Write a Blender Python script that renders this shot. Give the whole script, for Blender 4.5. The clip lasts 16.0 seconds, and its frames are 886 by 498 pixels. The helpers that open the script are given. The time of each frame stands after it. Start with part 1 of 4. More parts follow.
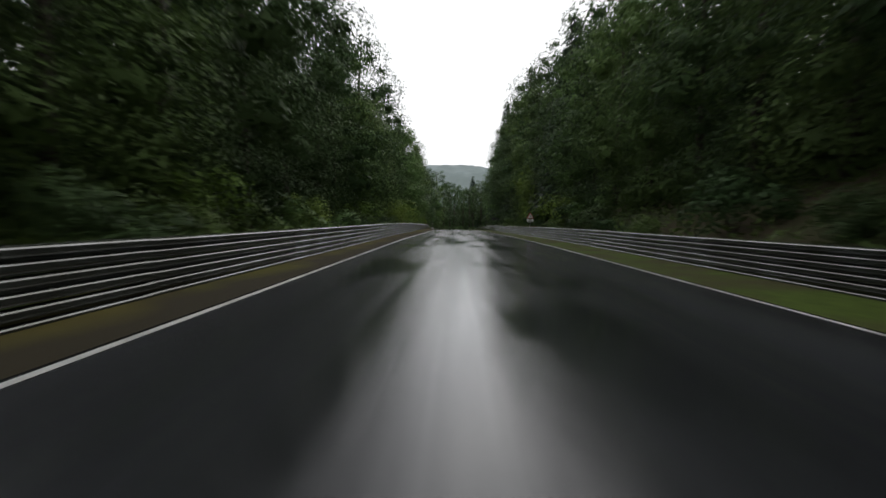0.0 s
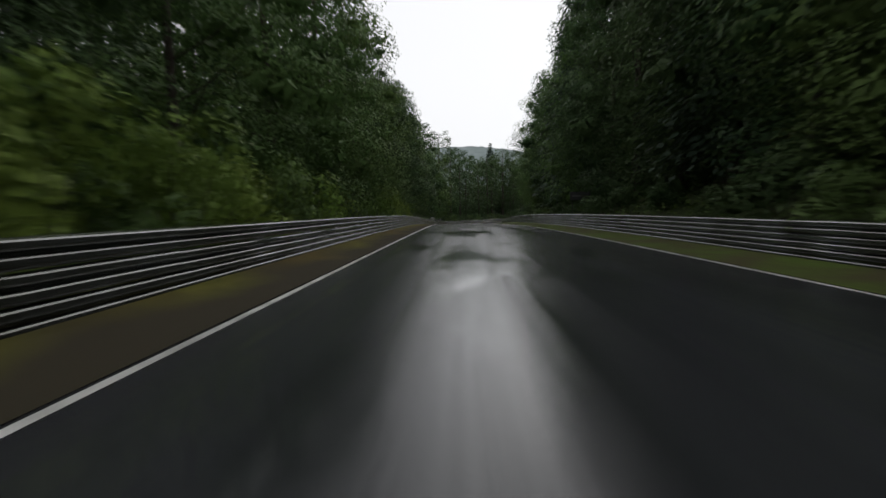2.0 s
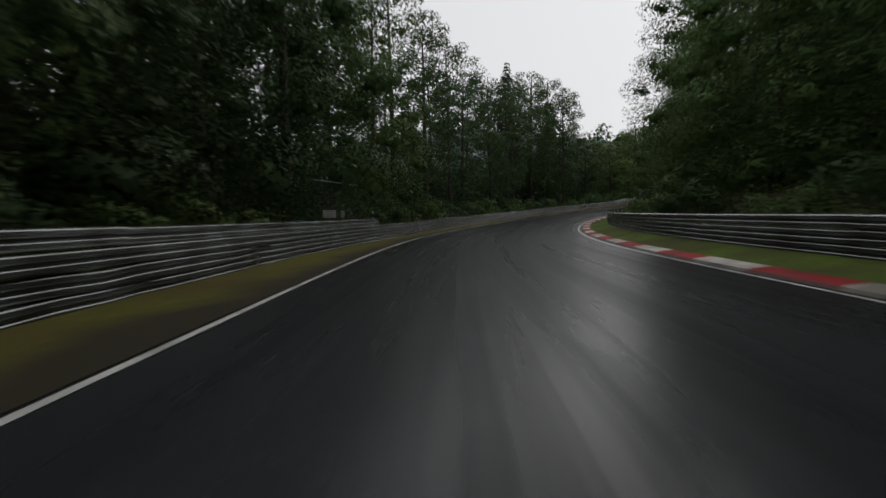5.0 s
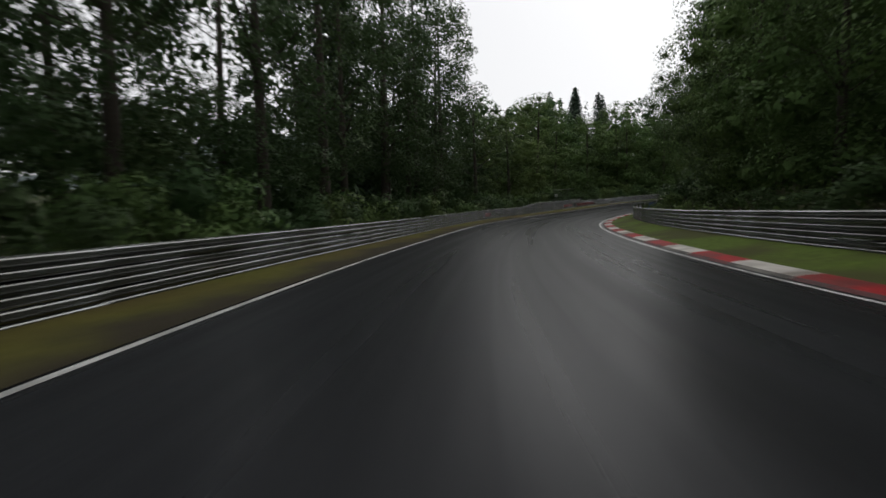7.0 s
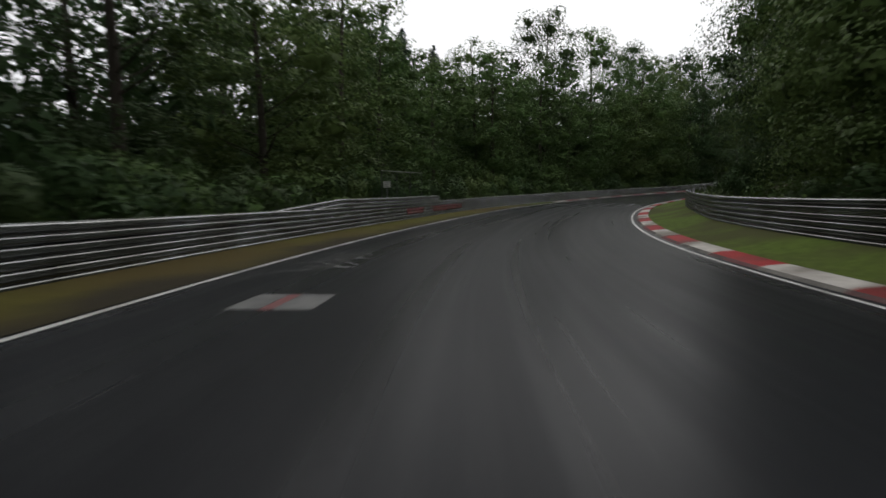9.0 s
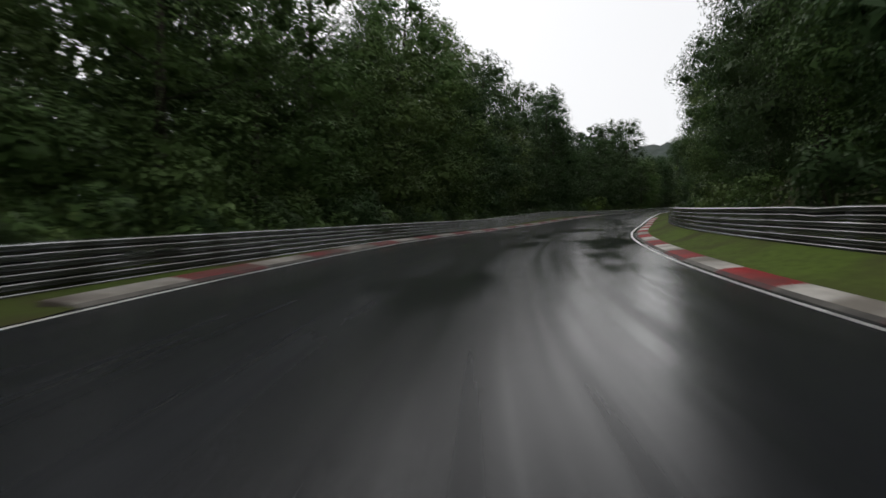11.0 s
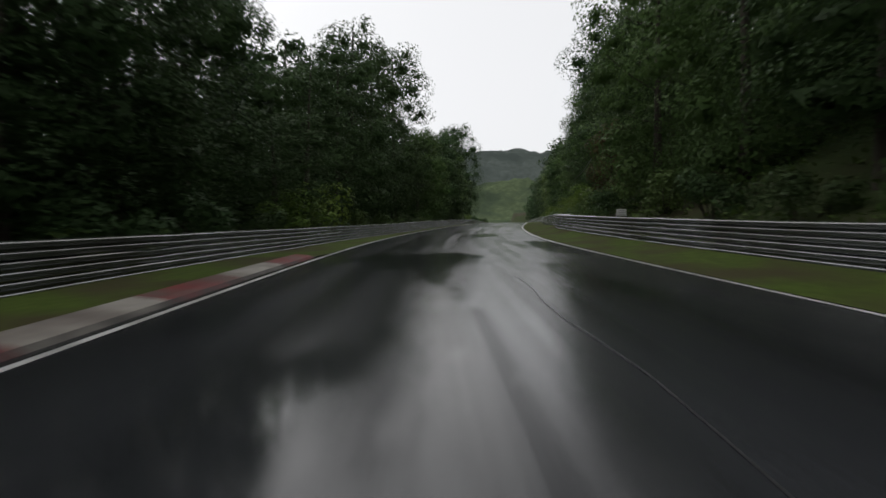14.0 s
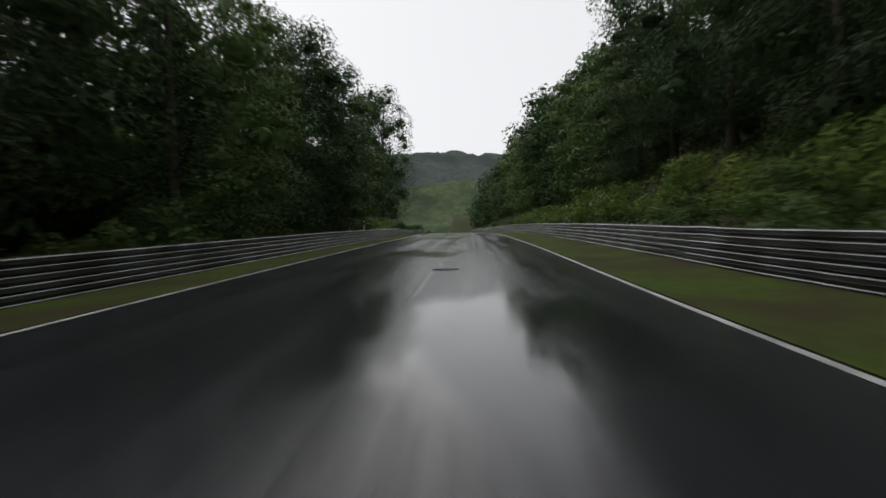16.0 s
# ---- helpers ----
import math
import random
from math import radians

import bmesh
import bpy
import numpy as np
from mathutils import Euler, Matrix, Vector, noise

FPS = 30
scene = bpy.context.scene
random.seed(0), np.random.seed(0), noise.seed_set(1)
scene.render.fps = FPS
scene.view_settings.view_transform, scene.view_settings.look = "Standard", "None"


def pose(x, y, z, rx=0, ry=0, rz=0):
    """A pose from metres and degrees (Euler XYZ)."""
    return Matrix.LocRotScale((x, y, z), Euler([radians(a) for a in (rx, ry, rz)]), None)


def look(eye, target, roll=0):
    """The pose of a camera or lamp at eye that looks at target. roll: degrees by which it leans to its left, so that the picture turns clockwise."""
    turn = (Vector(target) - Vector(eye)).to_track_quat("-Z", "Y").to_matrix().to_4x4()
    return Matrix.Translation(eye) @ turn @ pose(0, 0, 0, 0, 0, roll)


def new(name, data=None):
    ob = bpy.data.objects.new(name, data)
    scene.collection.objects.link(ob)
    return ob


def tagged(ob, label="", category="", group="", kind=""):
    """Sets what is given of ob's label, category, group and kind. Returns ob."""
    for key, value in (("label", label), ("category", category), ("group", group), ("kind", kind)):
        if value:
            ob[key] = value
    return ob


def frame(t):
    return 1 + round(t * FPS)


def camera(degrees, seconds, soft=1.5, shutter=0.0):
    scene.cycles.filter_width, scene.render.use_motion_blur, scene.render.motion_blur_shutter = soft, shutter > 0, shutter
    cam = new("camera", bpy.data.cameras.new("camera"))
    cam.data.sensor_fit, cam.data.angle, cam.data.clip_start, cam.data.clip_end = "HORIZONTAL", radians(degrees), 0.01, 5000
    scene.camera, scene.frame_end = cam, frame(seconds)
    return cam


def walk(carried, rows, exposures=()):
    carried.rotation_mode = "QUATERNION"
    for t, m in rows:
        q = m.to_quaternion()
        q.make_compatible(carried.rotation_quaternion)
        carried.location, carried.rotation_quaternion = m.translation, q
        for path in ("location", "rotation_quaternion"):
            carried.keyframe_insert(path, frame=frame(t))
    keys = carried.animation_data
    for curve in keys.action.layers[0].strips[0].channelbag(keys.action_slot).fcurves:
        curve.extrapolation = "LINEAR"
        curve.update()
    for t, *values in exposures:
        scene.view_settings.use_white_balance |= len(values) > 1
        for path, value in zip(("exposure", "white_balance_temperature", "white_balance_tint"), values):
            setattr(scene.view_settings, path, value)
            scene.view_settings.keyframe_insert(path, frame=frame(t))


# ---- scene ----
cam = camera(76.47, 16.0, soft=1.5, shutter=0.28)

# camera rows: seconds, eye, heading (clockwise from +y), pitch and lean in degrees
PATH = [
    (0.0, 0.000, 0.000, 1.200, -1.451, -3.415, 1.152),
    (0.2, -0.021, 7.453, 1.165, -1.771, -3.751, 0.974),
    (0.4, -0.082, 14.810, 1.111, -2.079, -4.093, 0.799),
    (0.6, -0.178, 22.070, 1.038, -2.313, -4.400, 0.658),
    (0.8, -0.297, 29.232, 0.947, -2.480, -4.670, 0.562),
    (1.0, -0.431, 36.297, 0.844, -2.587, -4.827, 0.400),
    (1.2, -0.572, 43.265, 0.734, -2.619, -4.778, 0.060),
    (1.4, -0.712, 50.138, 0.625, -2.601, -4.633, -0.328),
    (1.6, -0.847, 56.918, 0.520, -2.589, -4.599, -0.551),
    (1.8, -0.979, 63.606, 0.419, -2.576, -4.698, -0.623),
    (2.0, -1.108, 70.207, 0.321, -2.545, -4.798, -0.669),
    (2.2, -1.229, 76.721, 0.223, -2.490, -4.803, -0.761),
    (2.4, -1.342, 83.154, 0.121, -2.415, -4.783, -0.833),
    (2.6, -1.444, 89.505, 0.015, -2.319, -4.847, -0.798),
    (2.8, -1.532, 95.777, -0.097, -2.187, -4.996, -0.651),
    (3.0, -1.607, 101.971, -0.216, -2.114, -5.135, -0.515),
    (3.2, -1.680, 108.090, -0.344, -2.162, -5.216, -0.451),
    (3.4, -1.761, 114.136, -0.485, -2.275, -5.283, -0.418),
    (3.6, -1.853, 120.109, -0.640, -2.405, -5.362, -0.396),
    (3.8, -1.961, 126.011, -0.809, -2.576, -5.428, -0.386),
    (4.0, -2.082, 131.844, -0.991, -2.686, -5.513, -0.399),
    (4.2, -2.208, 137.611, -1.186, -2.708, -5.684, -0.432),
    (4.4, -2.331, 143.313, -1.394, -2.633, -5.884, -0.492),
    (4.6, -2.436, 148.954, -1.616, -2.378, -5.964, -0.609),
    (4.8, -2.508, 154.536, -1.848, -1.962, -5.890, -0.794),
    (5.0, -2.529, 160.060, -2.087, -1.344, -5.860, -0.948),
    (5.2, -2.481, 165.528, -2.327, -0.506, -6.019, -1.050),
    (5.4, -2.344, 170.938, -2.564, 0.548, -6.239, -1.088),
    (5.6, -2.098, 176.289, -2.795, 1.851, -6.360, -0.953),
    (5.8, -1.722, 181.577, -3.017, 3.421, -6.423, -0.624),
    (6.0, -1.201, 186.797, -3.227, 5.105, -6.401, -0.345),
    (6.2, -0.531, 191.943, -3.424, 6.849, -6.263, -0.224),
    (6.4, 0.290, 197.009, -3.605, 8.664, -6.015, -0.202),
    (6.6, 1.260, 201.986, -3.767, 10.499, -5.642, -0.308),
    (6.8, 2.377, 206.871, -3.911, 12.379, -5.125, -0.561),
    (7.0, 3.637, 211.660, -4.037, 14.195, -4.706, -0.816),
    (7.2, 5.026, 216.353, -4.146, 15.850, -4.524, -1.057),
    (7.4, 6.528, 220.952, -4.237, 17.448, -4.440, -1.238),
    (7.6, 8.145, 225.458, -4.312, 19.141, -4.323, -1.143),
    (7.8, 9.880, 229.869, -4.371, 20.916, -4.201, -0.752),
    (8.0, 11.735, 234.186, -4.416, 22.708, -4.119, -0.410),
    (8.2, 13.708, 238.412, -4.450, 24.417, -4.127, -0.317),
    (8.4, 15.792, 242.549, -4.478, 26.187, -4.195, -0.306),
    (8.6, 18.000, 246.590, -4.501, 28.307, -4.255, -0.224),
    (8.8, 20.357, 250.517, -4.518, 30.769, -4.272, -0.083),
    (9.0, 22.874, 254.319, -4.524, 33.346, -4.179, 0.044),
    (9.2, 25.551, 257.991, -4.511, 35.971, -3.923, 0.140),
    (9.4, 28.389, 261.525, -4.470, 38.658, -3.550, 0.204),
    (9.6, 31.384, 264.917, -4.397, 41.318, -3.146, 0.197),
    (9.8, 34.530, 268.166, -4.290, 43.956, -2.774, 0.112),
    (10.0, 37.826, 271.268, -4.153, 46.625, -2.380, 0.028),
    (10.2, 41.270, 274.216, -3.991, 49.351, -1.845, -0.014),
    (10.4, 44.864, 277.006, -3.807, 52.114, -1.272, -0.046),
    (10.6, 48.606, 279.630, -3.604, 54.899, -0.889, -0.085),
    (10.8, 52.495, 282.083, -3.383, 57.723, -0.666, -0.125),
    (11.0, 56.527, 284.358, -3.148, 60.504, -0.625, -0.195),
    (11.2, 60.695, 286.452, -2.904, 63.232, -0.912, -0.379),
    (11.4, 64.992, 288.363, -2.658, 65.882, -1.348, -0.554),
    (11.6, 69.406, 290.095, -2.413, 68.363, -1.530, -0.441),
    (11.8, 73.928, 291.652, -2.171, 70.703, -1.441, -0.014),
    (12.0, 78.546, 293.043, -1.927, 72.812, -1.210, 0.288),
    (12.2, 83.248, 294.285, -1.676, 74.662, -0.845, 0.265),
    (12.4, 88.027, 295.395, -1.411, 76.250, -0.403, 0.039),
    (12.6, 92.878, 296.395, -1.128, 77.467, -0.061, -0.436),
    (12.8, 97.792, 297.321, -0.828, 78.254, 0.156, -1.235),
    (13.0, 102.767, 298.189, -0.511, 79.103, 0.316, -1.826),
    (13.2, 107.806, 298.975, -0.182, 80.302, 0.496, -1.905),
    (13.4, 112.912, 299.655, 0.158, 81.621, 0.638, -1.705),
    (13.6, 118.082, 300.226, 0.506, 82.883, 0.587, -1.362),
    (13.8, 123.312, 300.687, 0.860, 84.135, 0.302, -0.803),
    (14.0, 128.597, 301.041, 1.218, 85.249, 0.138, -0.355),
    (14.2, 133.932, 301.307, 1.575, 86.114, 0.340, -0.242),
    (14.4, 139.315, 301.502, 1.924, 86.836, 0.638, -0.267),
    (14.6, 144.742, 301.630, 2.262, 87.543, 0.698, -0.228),
    (14.8, 150.212, 301.694, 2.588, 88.213, 0.599, -0.157),
    (15.0, 155.725, 301.696, 2.907, 88.854, 0.501, -0.044),
    (15.2, 161.279, 301.636, 3.225, 89.481, 0.444, 0.233),
    (15.4, 166.872, 301.515, 3.550, 90.081, 0.417, 0.487),
    (15.6, 172.503, 301.337, 3.885, 90.647, 0.478, 0.292),
    (15.8, 178.173, 301.102, 4.232, 91.186, 0.603, -0.388),
    (16.0, 183.879, 300.815, 4.587, 91.660, 0.596, -0.901),
]


def seat(x, y, z, heading, pitch, lean):
    a, b = radians(heading), radians(pitch)
    way = Vector((math.sin(a) * math.cos(b), math.cos(a) * math.cos(b), math.sin(b)))
    return look((x, y, z), Vector((x, y, z)) + way, lean)


walk(cam, [(t, seat(*p)) for t, *p in PATH], [(0, 0.6), (1, 0.5), (2, 0.3), (3.2, 0.12), (5.3, -0.08), (7, 0.1), (9.7, 0.14), (12, 0.2), (13, 0.15), (14, 0.15), (16, 0.15)])

# ---- light: a bright overcast sky after rain ----
world = bpy.data.worlds.new("overcast_sky")
scene.world = world
world.use_nodes = True
wn, wl = world.node_tree.nodes, world.node_tree.links
wn.clear()
sky = wn.new("ShaderNodeTexSky")
sky.sky_type, sky.sun_disc = "NISHITA", False
sky.sun_elevation, sky.sun_rotation = radians(42), radians(45)
sky.air_density, sky.dust_density, sky.ozone_density = 1.0, 4.0, 1.0
hsv = wn.new("ShaderNodeHueSaturation")
hsv.inputs["Saturation"].default_value = 0.12
bg = wn.new("ShaderNodeBackground")
bg.inputs["Strength"].default_value = 0.15
wo = wn.new("ShaderNodeOutputWorld")
wl.new(sky.outputs[0], hsv.inputs["Color"])
even = wn.new("ShaderNodeMix")
even.data_type = "RGBA"
even.inputs["Factor"].default_value = 0.86
even.inputs["B"].default_value = (5.2, 5.25, 5.4, 1)
wl.new(hsv.outputs[0], even.inputs["A"])
wl.new(even.outputs["Result"], bg.inputs[0])
wl.new(bg.outputs[0], wo.inputs[0])
sun = new("sun", bpy.data.lights.new("sun", "SUN"))
sun.data.energy, sun.data.angle, sun.data.color = 0.5, radians(90), (1.0, 0.97, 0.93)
sun.matrix_world = look((0, 0, 100), (-78, -78, 0))

# ---- the road's centre line: one knot each second of the drive, from 3 s before its start ----
CENTRE = [
    (1.5, -109.0, 1.07), (1.3, -72.6, 0.71), (1.1, -36.3, 0.36), (0.9, 0.0, 0.00), (0.7, 36.3, -0.36),
    (0.4, 70.2, -0.88), (0.0, 102.0, -1.42), (-0.7, 131.9, -2.19), (-1.2, 160.1, -3.29), (-0.4, 186.7, -4.43),
    (4.6, 211.4, -5.24), (12.8, 233.7, -5.62), (23.2, 254.1, -5.72), (37.8, 271.3, -5.35), (56.3, 284.8, -4.35),
    (78.5, 293.3, -3.13), (102.9, 297.2, -1.71), (128.7, 300.1, 0.02), (155.7, 302.4, 1.71), (183.9, 301.9, 3.39),
    (213.0, 299.7, 5.14), (243.0, 297.6, 6.71), (273.4, 296.9, 7.91), (303.6, 295.5, 9.21), (333.8, 294.0, 10.34),
    (364.0, 292.6, 11.31), (394.2, 291.2, 12.11), (424.4, 289.8, 12.75), (454.6, 288.4, 13.22),
]
KNOTS = np.array(CENTRE)
FIRST = -3.0
HALVES = [3.98, 4.13, 4.04, 4.13, 4.11, 4.04, 4.33, 4.23, 4.09, 4.35, 4.49, 4.57, 4.83, 4.63, 4.36, 4.00, 4.04]


def half(u):
    """Half the width between the edge lines."""
    return np.interp(u, np.arange(len(HALVES)), HALVES)



def centre(u):
    """Place of the centre line at station u (scalar or array)."""
    u = np.asarray(u, float)
    k = np.clip(u - FIRST, 0, len(KNOTS) - 1 - 1e-6)
    i = k.astype(int)
    f = (k - i)[..., None]
    ext = np.concatenate([[2 * KNOTS[0] - KNOTS[1]], KNOTS, [2 * KNOTS[-1] - KNOTS[-2]]])
    a, b, c, d = ext[i], ext[i + 1], ext[i + 2], ext[np.minimum(i + 3, len(ext) - 1)]
    return b + 0.5 * f * (c - a + f * (2 * a - 5 * b + 4 * c - d + f * (3 * (b - c) + d - a)))


# stations by arc length
US = np.linspace(FIRST, FIRST + len(KNOTS) - 1.001, 4000)
PS = centre(US)
SS = np.concatenate([[0], np.cumsum(np.linalg.norm(np.diff(PS, axis=0), axis=1))])
TAN = np.gradient(PS[:, :2], axis=0)
TAN /= np.linalg.norm(TAN, axis=1)[:, None]


def s_of(u):
    return np.interp(u, US, SS)


def u_of(s):
    return np.interp(s, SS, US)


def road(u, w, dz=0.0):
    """World place at station u, w metres to the right of the centre line, dz above the asphalt."""
    u = np.asarray(u, float)
    c = np.stack([np.interp(u, US, PS[:, k]) for k in range(3)], -1)
    t = np.stack([np.interp(u, US, TAN[:, k]) for k in range(2)], -1)
    out = c.copy()
    out[..., 0] += t[..., 1] * w
    out[..., 1] -= t[..., 0] * w
    out[..., 2] += dz
    return out


def heading(u):
    """Angle about z that turns +x onto the road's direction."""
    return math.atan2(float(np.interp(u, US, TAN[:, 1])), float(np.interp(u, US, TAN[:, 0])))


def rail_left(u):
    return np.interp(u, [-3, 1.65, 1.8, 3.2, 4, 5.7, 6.3, 6.85, 7.8, 8.3, 8.85, 9.35, 10, 10.5, 11.1, 12.4, 13.0, 13.85, 14.4, 14.85, 15.35, 16, 17], [-5.3, -5.3, -5.45, -5.85, -6.2, -6.8, -6.55, -6.6, -6.1, -5.9, -6.1, -6.3, -6.5, -6.8, -6.9, -6.68, -7.0, -7.5, -7.4, -7.1, -6.85, -6.5, -6.6])


def wood_left(u):
    """Where the tall wood's edge lies on the left, back from the rail."""
    return np.interp(u, [-3, 1, 2.3, 3.4, 4, 5.7, 6.3, 6.85, 7.8, 8.3, 8.85, 9.3, 10, 10.5, 11.1, 12.4, 13.4, 13.9, 14.4, 14.6, 14.85, 15.4, 16, 17], [-6.4, -6.4, -6.8, -6.9, -7.3, -8.0, -7.2, -7.5, -6.75, -6.5, -7.1, -7.5, -7.6, -8, -8.4, -8.4, -9.3, -10.1, -9.8, -9.2, -8.5, -7.6, -7.1, -7.5])


def rail_right(u):
    return np.interp(u, [-3, 1.9, 3.4, 4.2, 5.95, 7.0, 7.4, 8.1, 9.05, 10.0, 10.3, 11.2, 12.5, 13.6, 14.45, 14.9, 15.28, 15.37, 15.4, 30], [6.1, 6.1, 6.05, 6.2, 6.55, 6.48, 6.75, 7.0, 6.68, 6.98, 7.35, 7.5, 6.7, 6.77, 6.75, 6.3, 5.8, 5.78, 6.42, 6.42])


def wood_right(u):
    """Where the tall wood's edge lies on the right: it stands back from the rail in the bend."""
    return np.interp(u, [-3, 3.3, 4.2, 5.9, 7.2, 8.7, 9.9, 10.6, 11.5, 12.7, 13.7, 14.4, 15.5, 30], [7.1, 7.1, 8.0, 10.3, 10.2, 9.6, 9.0, 9.6, 10.6, 11.2, 9.8, 8.2, 7.4, 7.2])


def rise_left(u):
    return np.interp(u, [-3, 0, 0.7, 1.2, 2.3, 3.4, 5, 6.3, 6.85, 7.8, 8.4, 9, 10, 10.7, 12.4, 12.8, 13.4, 13.9, 14.4, 14.85, 15.6, 16.2], [-0.08, -0.08, -0.02, 0.06, 0.07, 0.05, -0.1, -0.23, -0.16, -0.1, -0.06, 0.0, 0, -0.08, -0.14, -0.17, -0.02, 0.04, -0.13, -0.25, -0.3, -0.22])


def rise_right(u):
    return np.interp(u, [-3, 0, 0.8, 1.9, 3.4, 5, 5.95, 7.0, 8.1, 9.05, 10.05, 12.5, 13.5, 13.8, 14.45, 14.9, 15.3, 15.6, 16.35], [-0.04, -0.04, -0.04, -0.04, 0.03, 0.14, 0.25, 0.29, 0.2, 0.31, 0.37, 0.37, 0.23, 0.14, 0.1, 0.16, 0.25, 0.28, 0.03])


# ---- materials ----
def material(name, colour, rough=0.6, metal=0.0, spread=0.25, scale=6.0, bump=0.0, bump_scale=40.0, spec=0.5, island=False, objects=False, second=None, second_scale=0.6):
    m = bpy.data.materials.new(name)
    m.use_nodes = True
    n, l = m.node_tree.nodes, m.node_tree.links
    p = n["Principled BSDF"]
    p.inputs["Roughness"].default_value, p.inputs["Metallic"].default_value = rough, metal
    p.inputs["Specular IOR Level"].default_value = spec
    co = n.new("ShaderNodeTexCoord")
    fine = n.new("ShaderNodeTexNoise")
    fine.inputs["Scale"].default_value, fine.inputs["Detail"].default_value = scale, 6
    l.new(co.outputs["Object"], fine.inputs["Vector"])
    mixed = n.new("ShaderNodeMix")
    mixed.data_type = "RGBA"
    mixed.inputs["A"].default_value = (*[c * (1 - spread) for c in colour], 1)
    mixed.inputs["B"].default_value = (*[min(1, c * (1 + spread)) for c in colour], 1)
    l.new(fine.outputs["Fac"], mixed.inputs["Factor"])
    last = mixed.outputs["Result"]
    if second:
        big = n.new("ShaderNodeTexNoise")
        big.inputs["Scale"].default_value, big.inputs["Detail"].default_value = second_scale, 4
        l.new(co.outputs["Object"], big.inputs["Vector"])
        ramp = n.new("ShaderNodeValToRGB")
        ramp.color_ramp.elements[0].position, ramp.color_ramp.elements[1].position = 0.42, 0.62
        l.new(big.outputs["Fac"], ramp.inputs[0])
        mm = n.new("ShaderNodeMix")
        mm.data_type = "RGBA"
        mm.inputs["B"].default_value = (*second, 1)
        l.new(ramp.outputs[0], mm.inputs["Factor"])
        l.new(last, mm.inputs["A"])
        last = mm.outputs["Result"]
    if island or objects:
        h = n.new("ShaderNodeHueSaturation")
        val = n.new("ShaderNodeMapRange")
        src = n.new("ShaderNodeNewGeometry").outputs["Random Per Island"] if island else n.new("ShaderNodeObjectInfo").outputs["Random"]
        val.inputs["To Min"].default_value, val.inputs["To Max"].default_value = (0.94, 1.06) if island else (0.8, 1.2)
        l.new(src, val.inputs["Value"])
        l.new(val.outputs[0], h.inputs["Value"])
        if island and objects:
            hue = n.new("ShaderNodeMapRange")
            hue.inputs["To Min"].default_value, hue.inputs["To Max"].default_value = 0.485, 0.515
            l.new(n.new("ShaderNodeObjectInfo").outputs["Random"], hue.inputs["Value"])
            l.new(hue.outputs[0], h.inputs["Hue"])
        l.new(last, h.inputs["Color"])
        last = h.outputs[0]
    l.new(last, p.inputs["Base Color"])
    if bump:
        b = n.new("ShaderNodeBump")
        bn = n.new("ShaderNodeTexNoise")
        bn.inputs["Scale"].default_value, bn.inputs["Detail"].default_value = bump_scale, 5
        l.new(co.outputs["Object"], bn.inputs["Vector"])
        b.inputs["Strength"].default_value, b.inputs["Distance"].default_value = bump, 0.02
        l.new(bn.outputs["Fac"], b.inputs["Height"])
        l.new(b.outputs[0], p.inputs["Normal"])
    return m


def leaf_material(name, colour):
    # Lighter noise patches in the leaf colour stand in for sunlit clump tops.
    m = material(name, colour, rough=0.5, spread=0.25, scale=0.6, island=True, objects=True, spec=0.07, second=tuple(min(1, k * f) for k, f in zip(colour, (1.45, 1.4, 1.4))), second_scale=0.28)
    n, l = m.node_tree.nodes, m.node_tree.links
    p, out = n["Principled BSDF"], n["Material Output"]
    tr = n.new("ShaderNodeBsdfTranslucent")
    base = p.inputs["Base Color"].links[0].from_socket
    l.new(base, tr.inputs["Color"])
    mix = n.new("ShaderNodeMixShader")
    mix.inputs[0].default_value = 0.2
    l.new(p.outputs[0], mix.inputs[1])
    l.new(tr.outputs[0], mix.inputs[2])
    l.new(mix.outputs[0], out.inputs["Surface"])
    return m




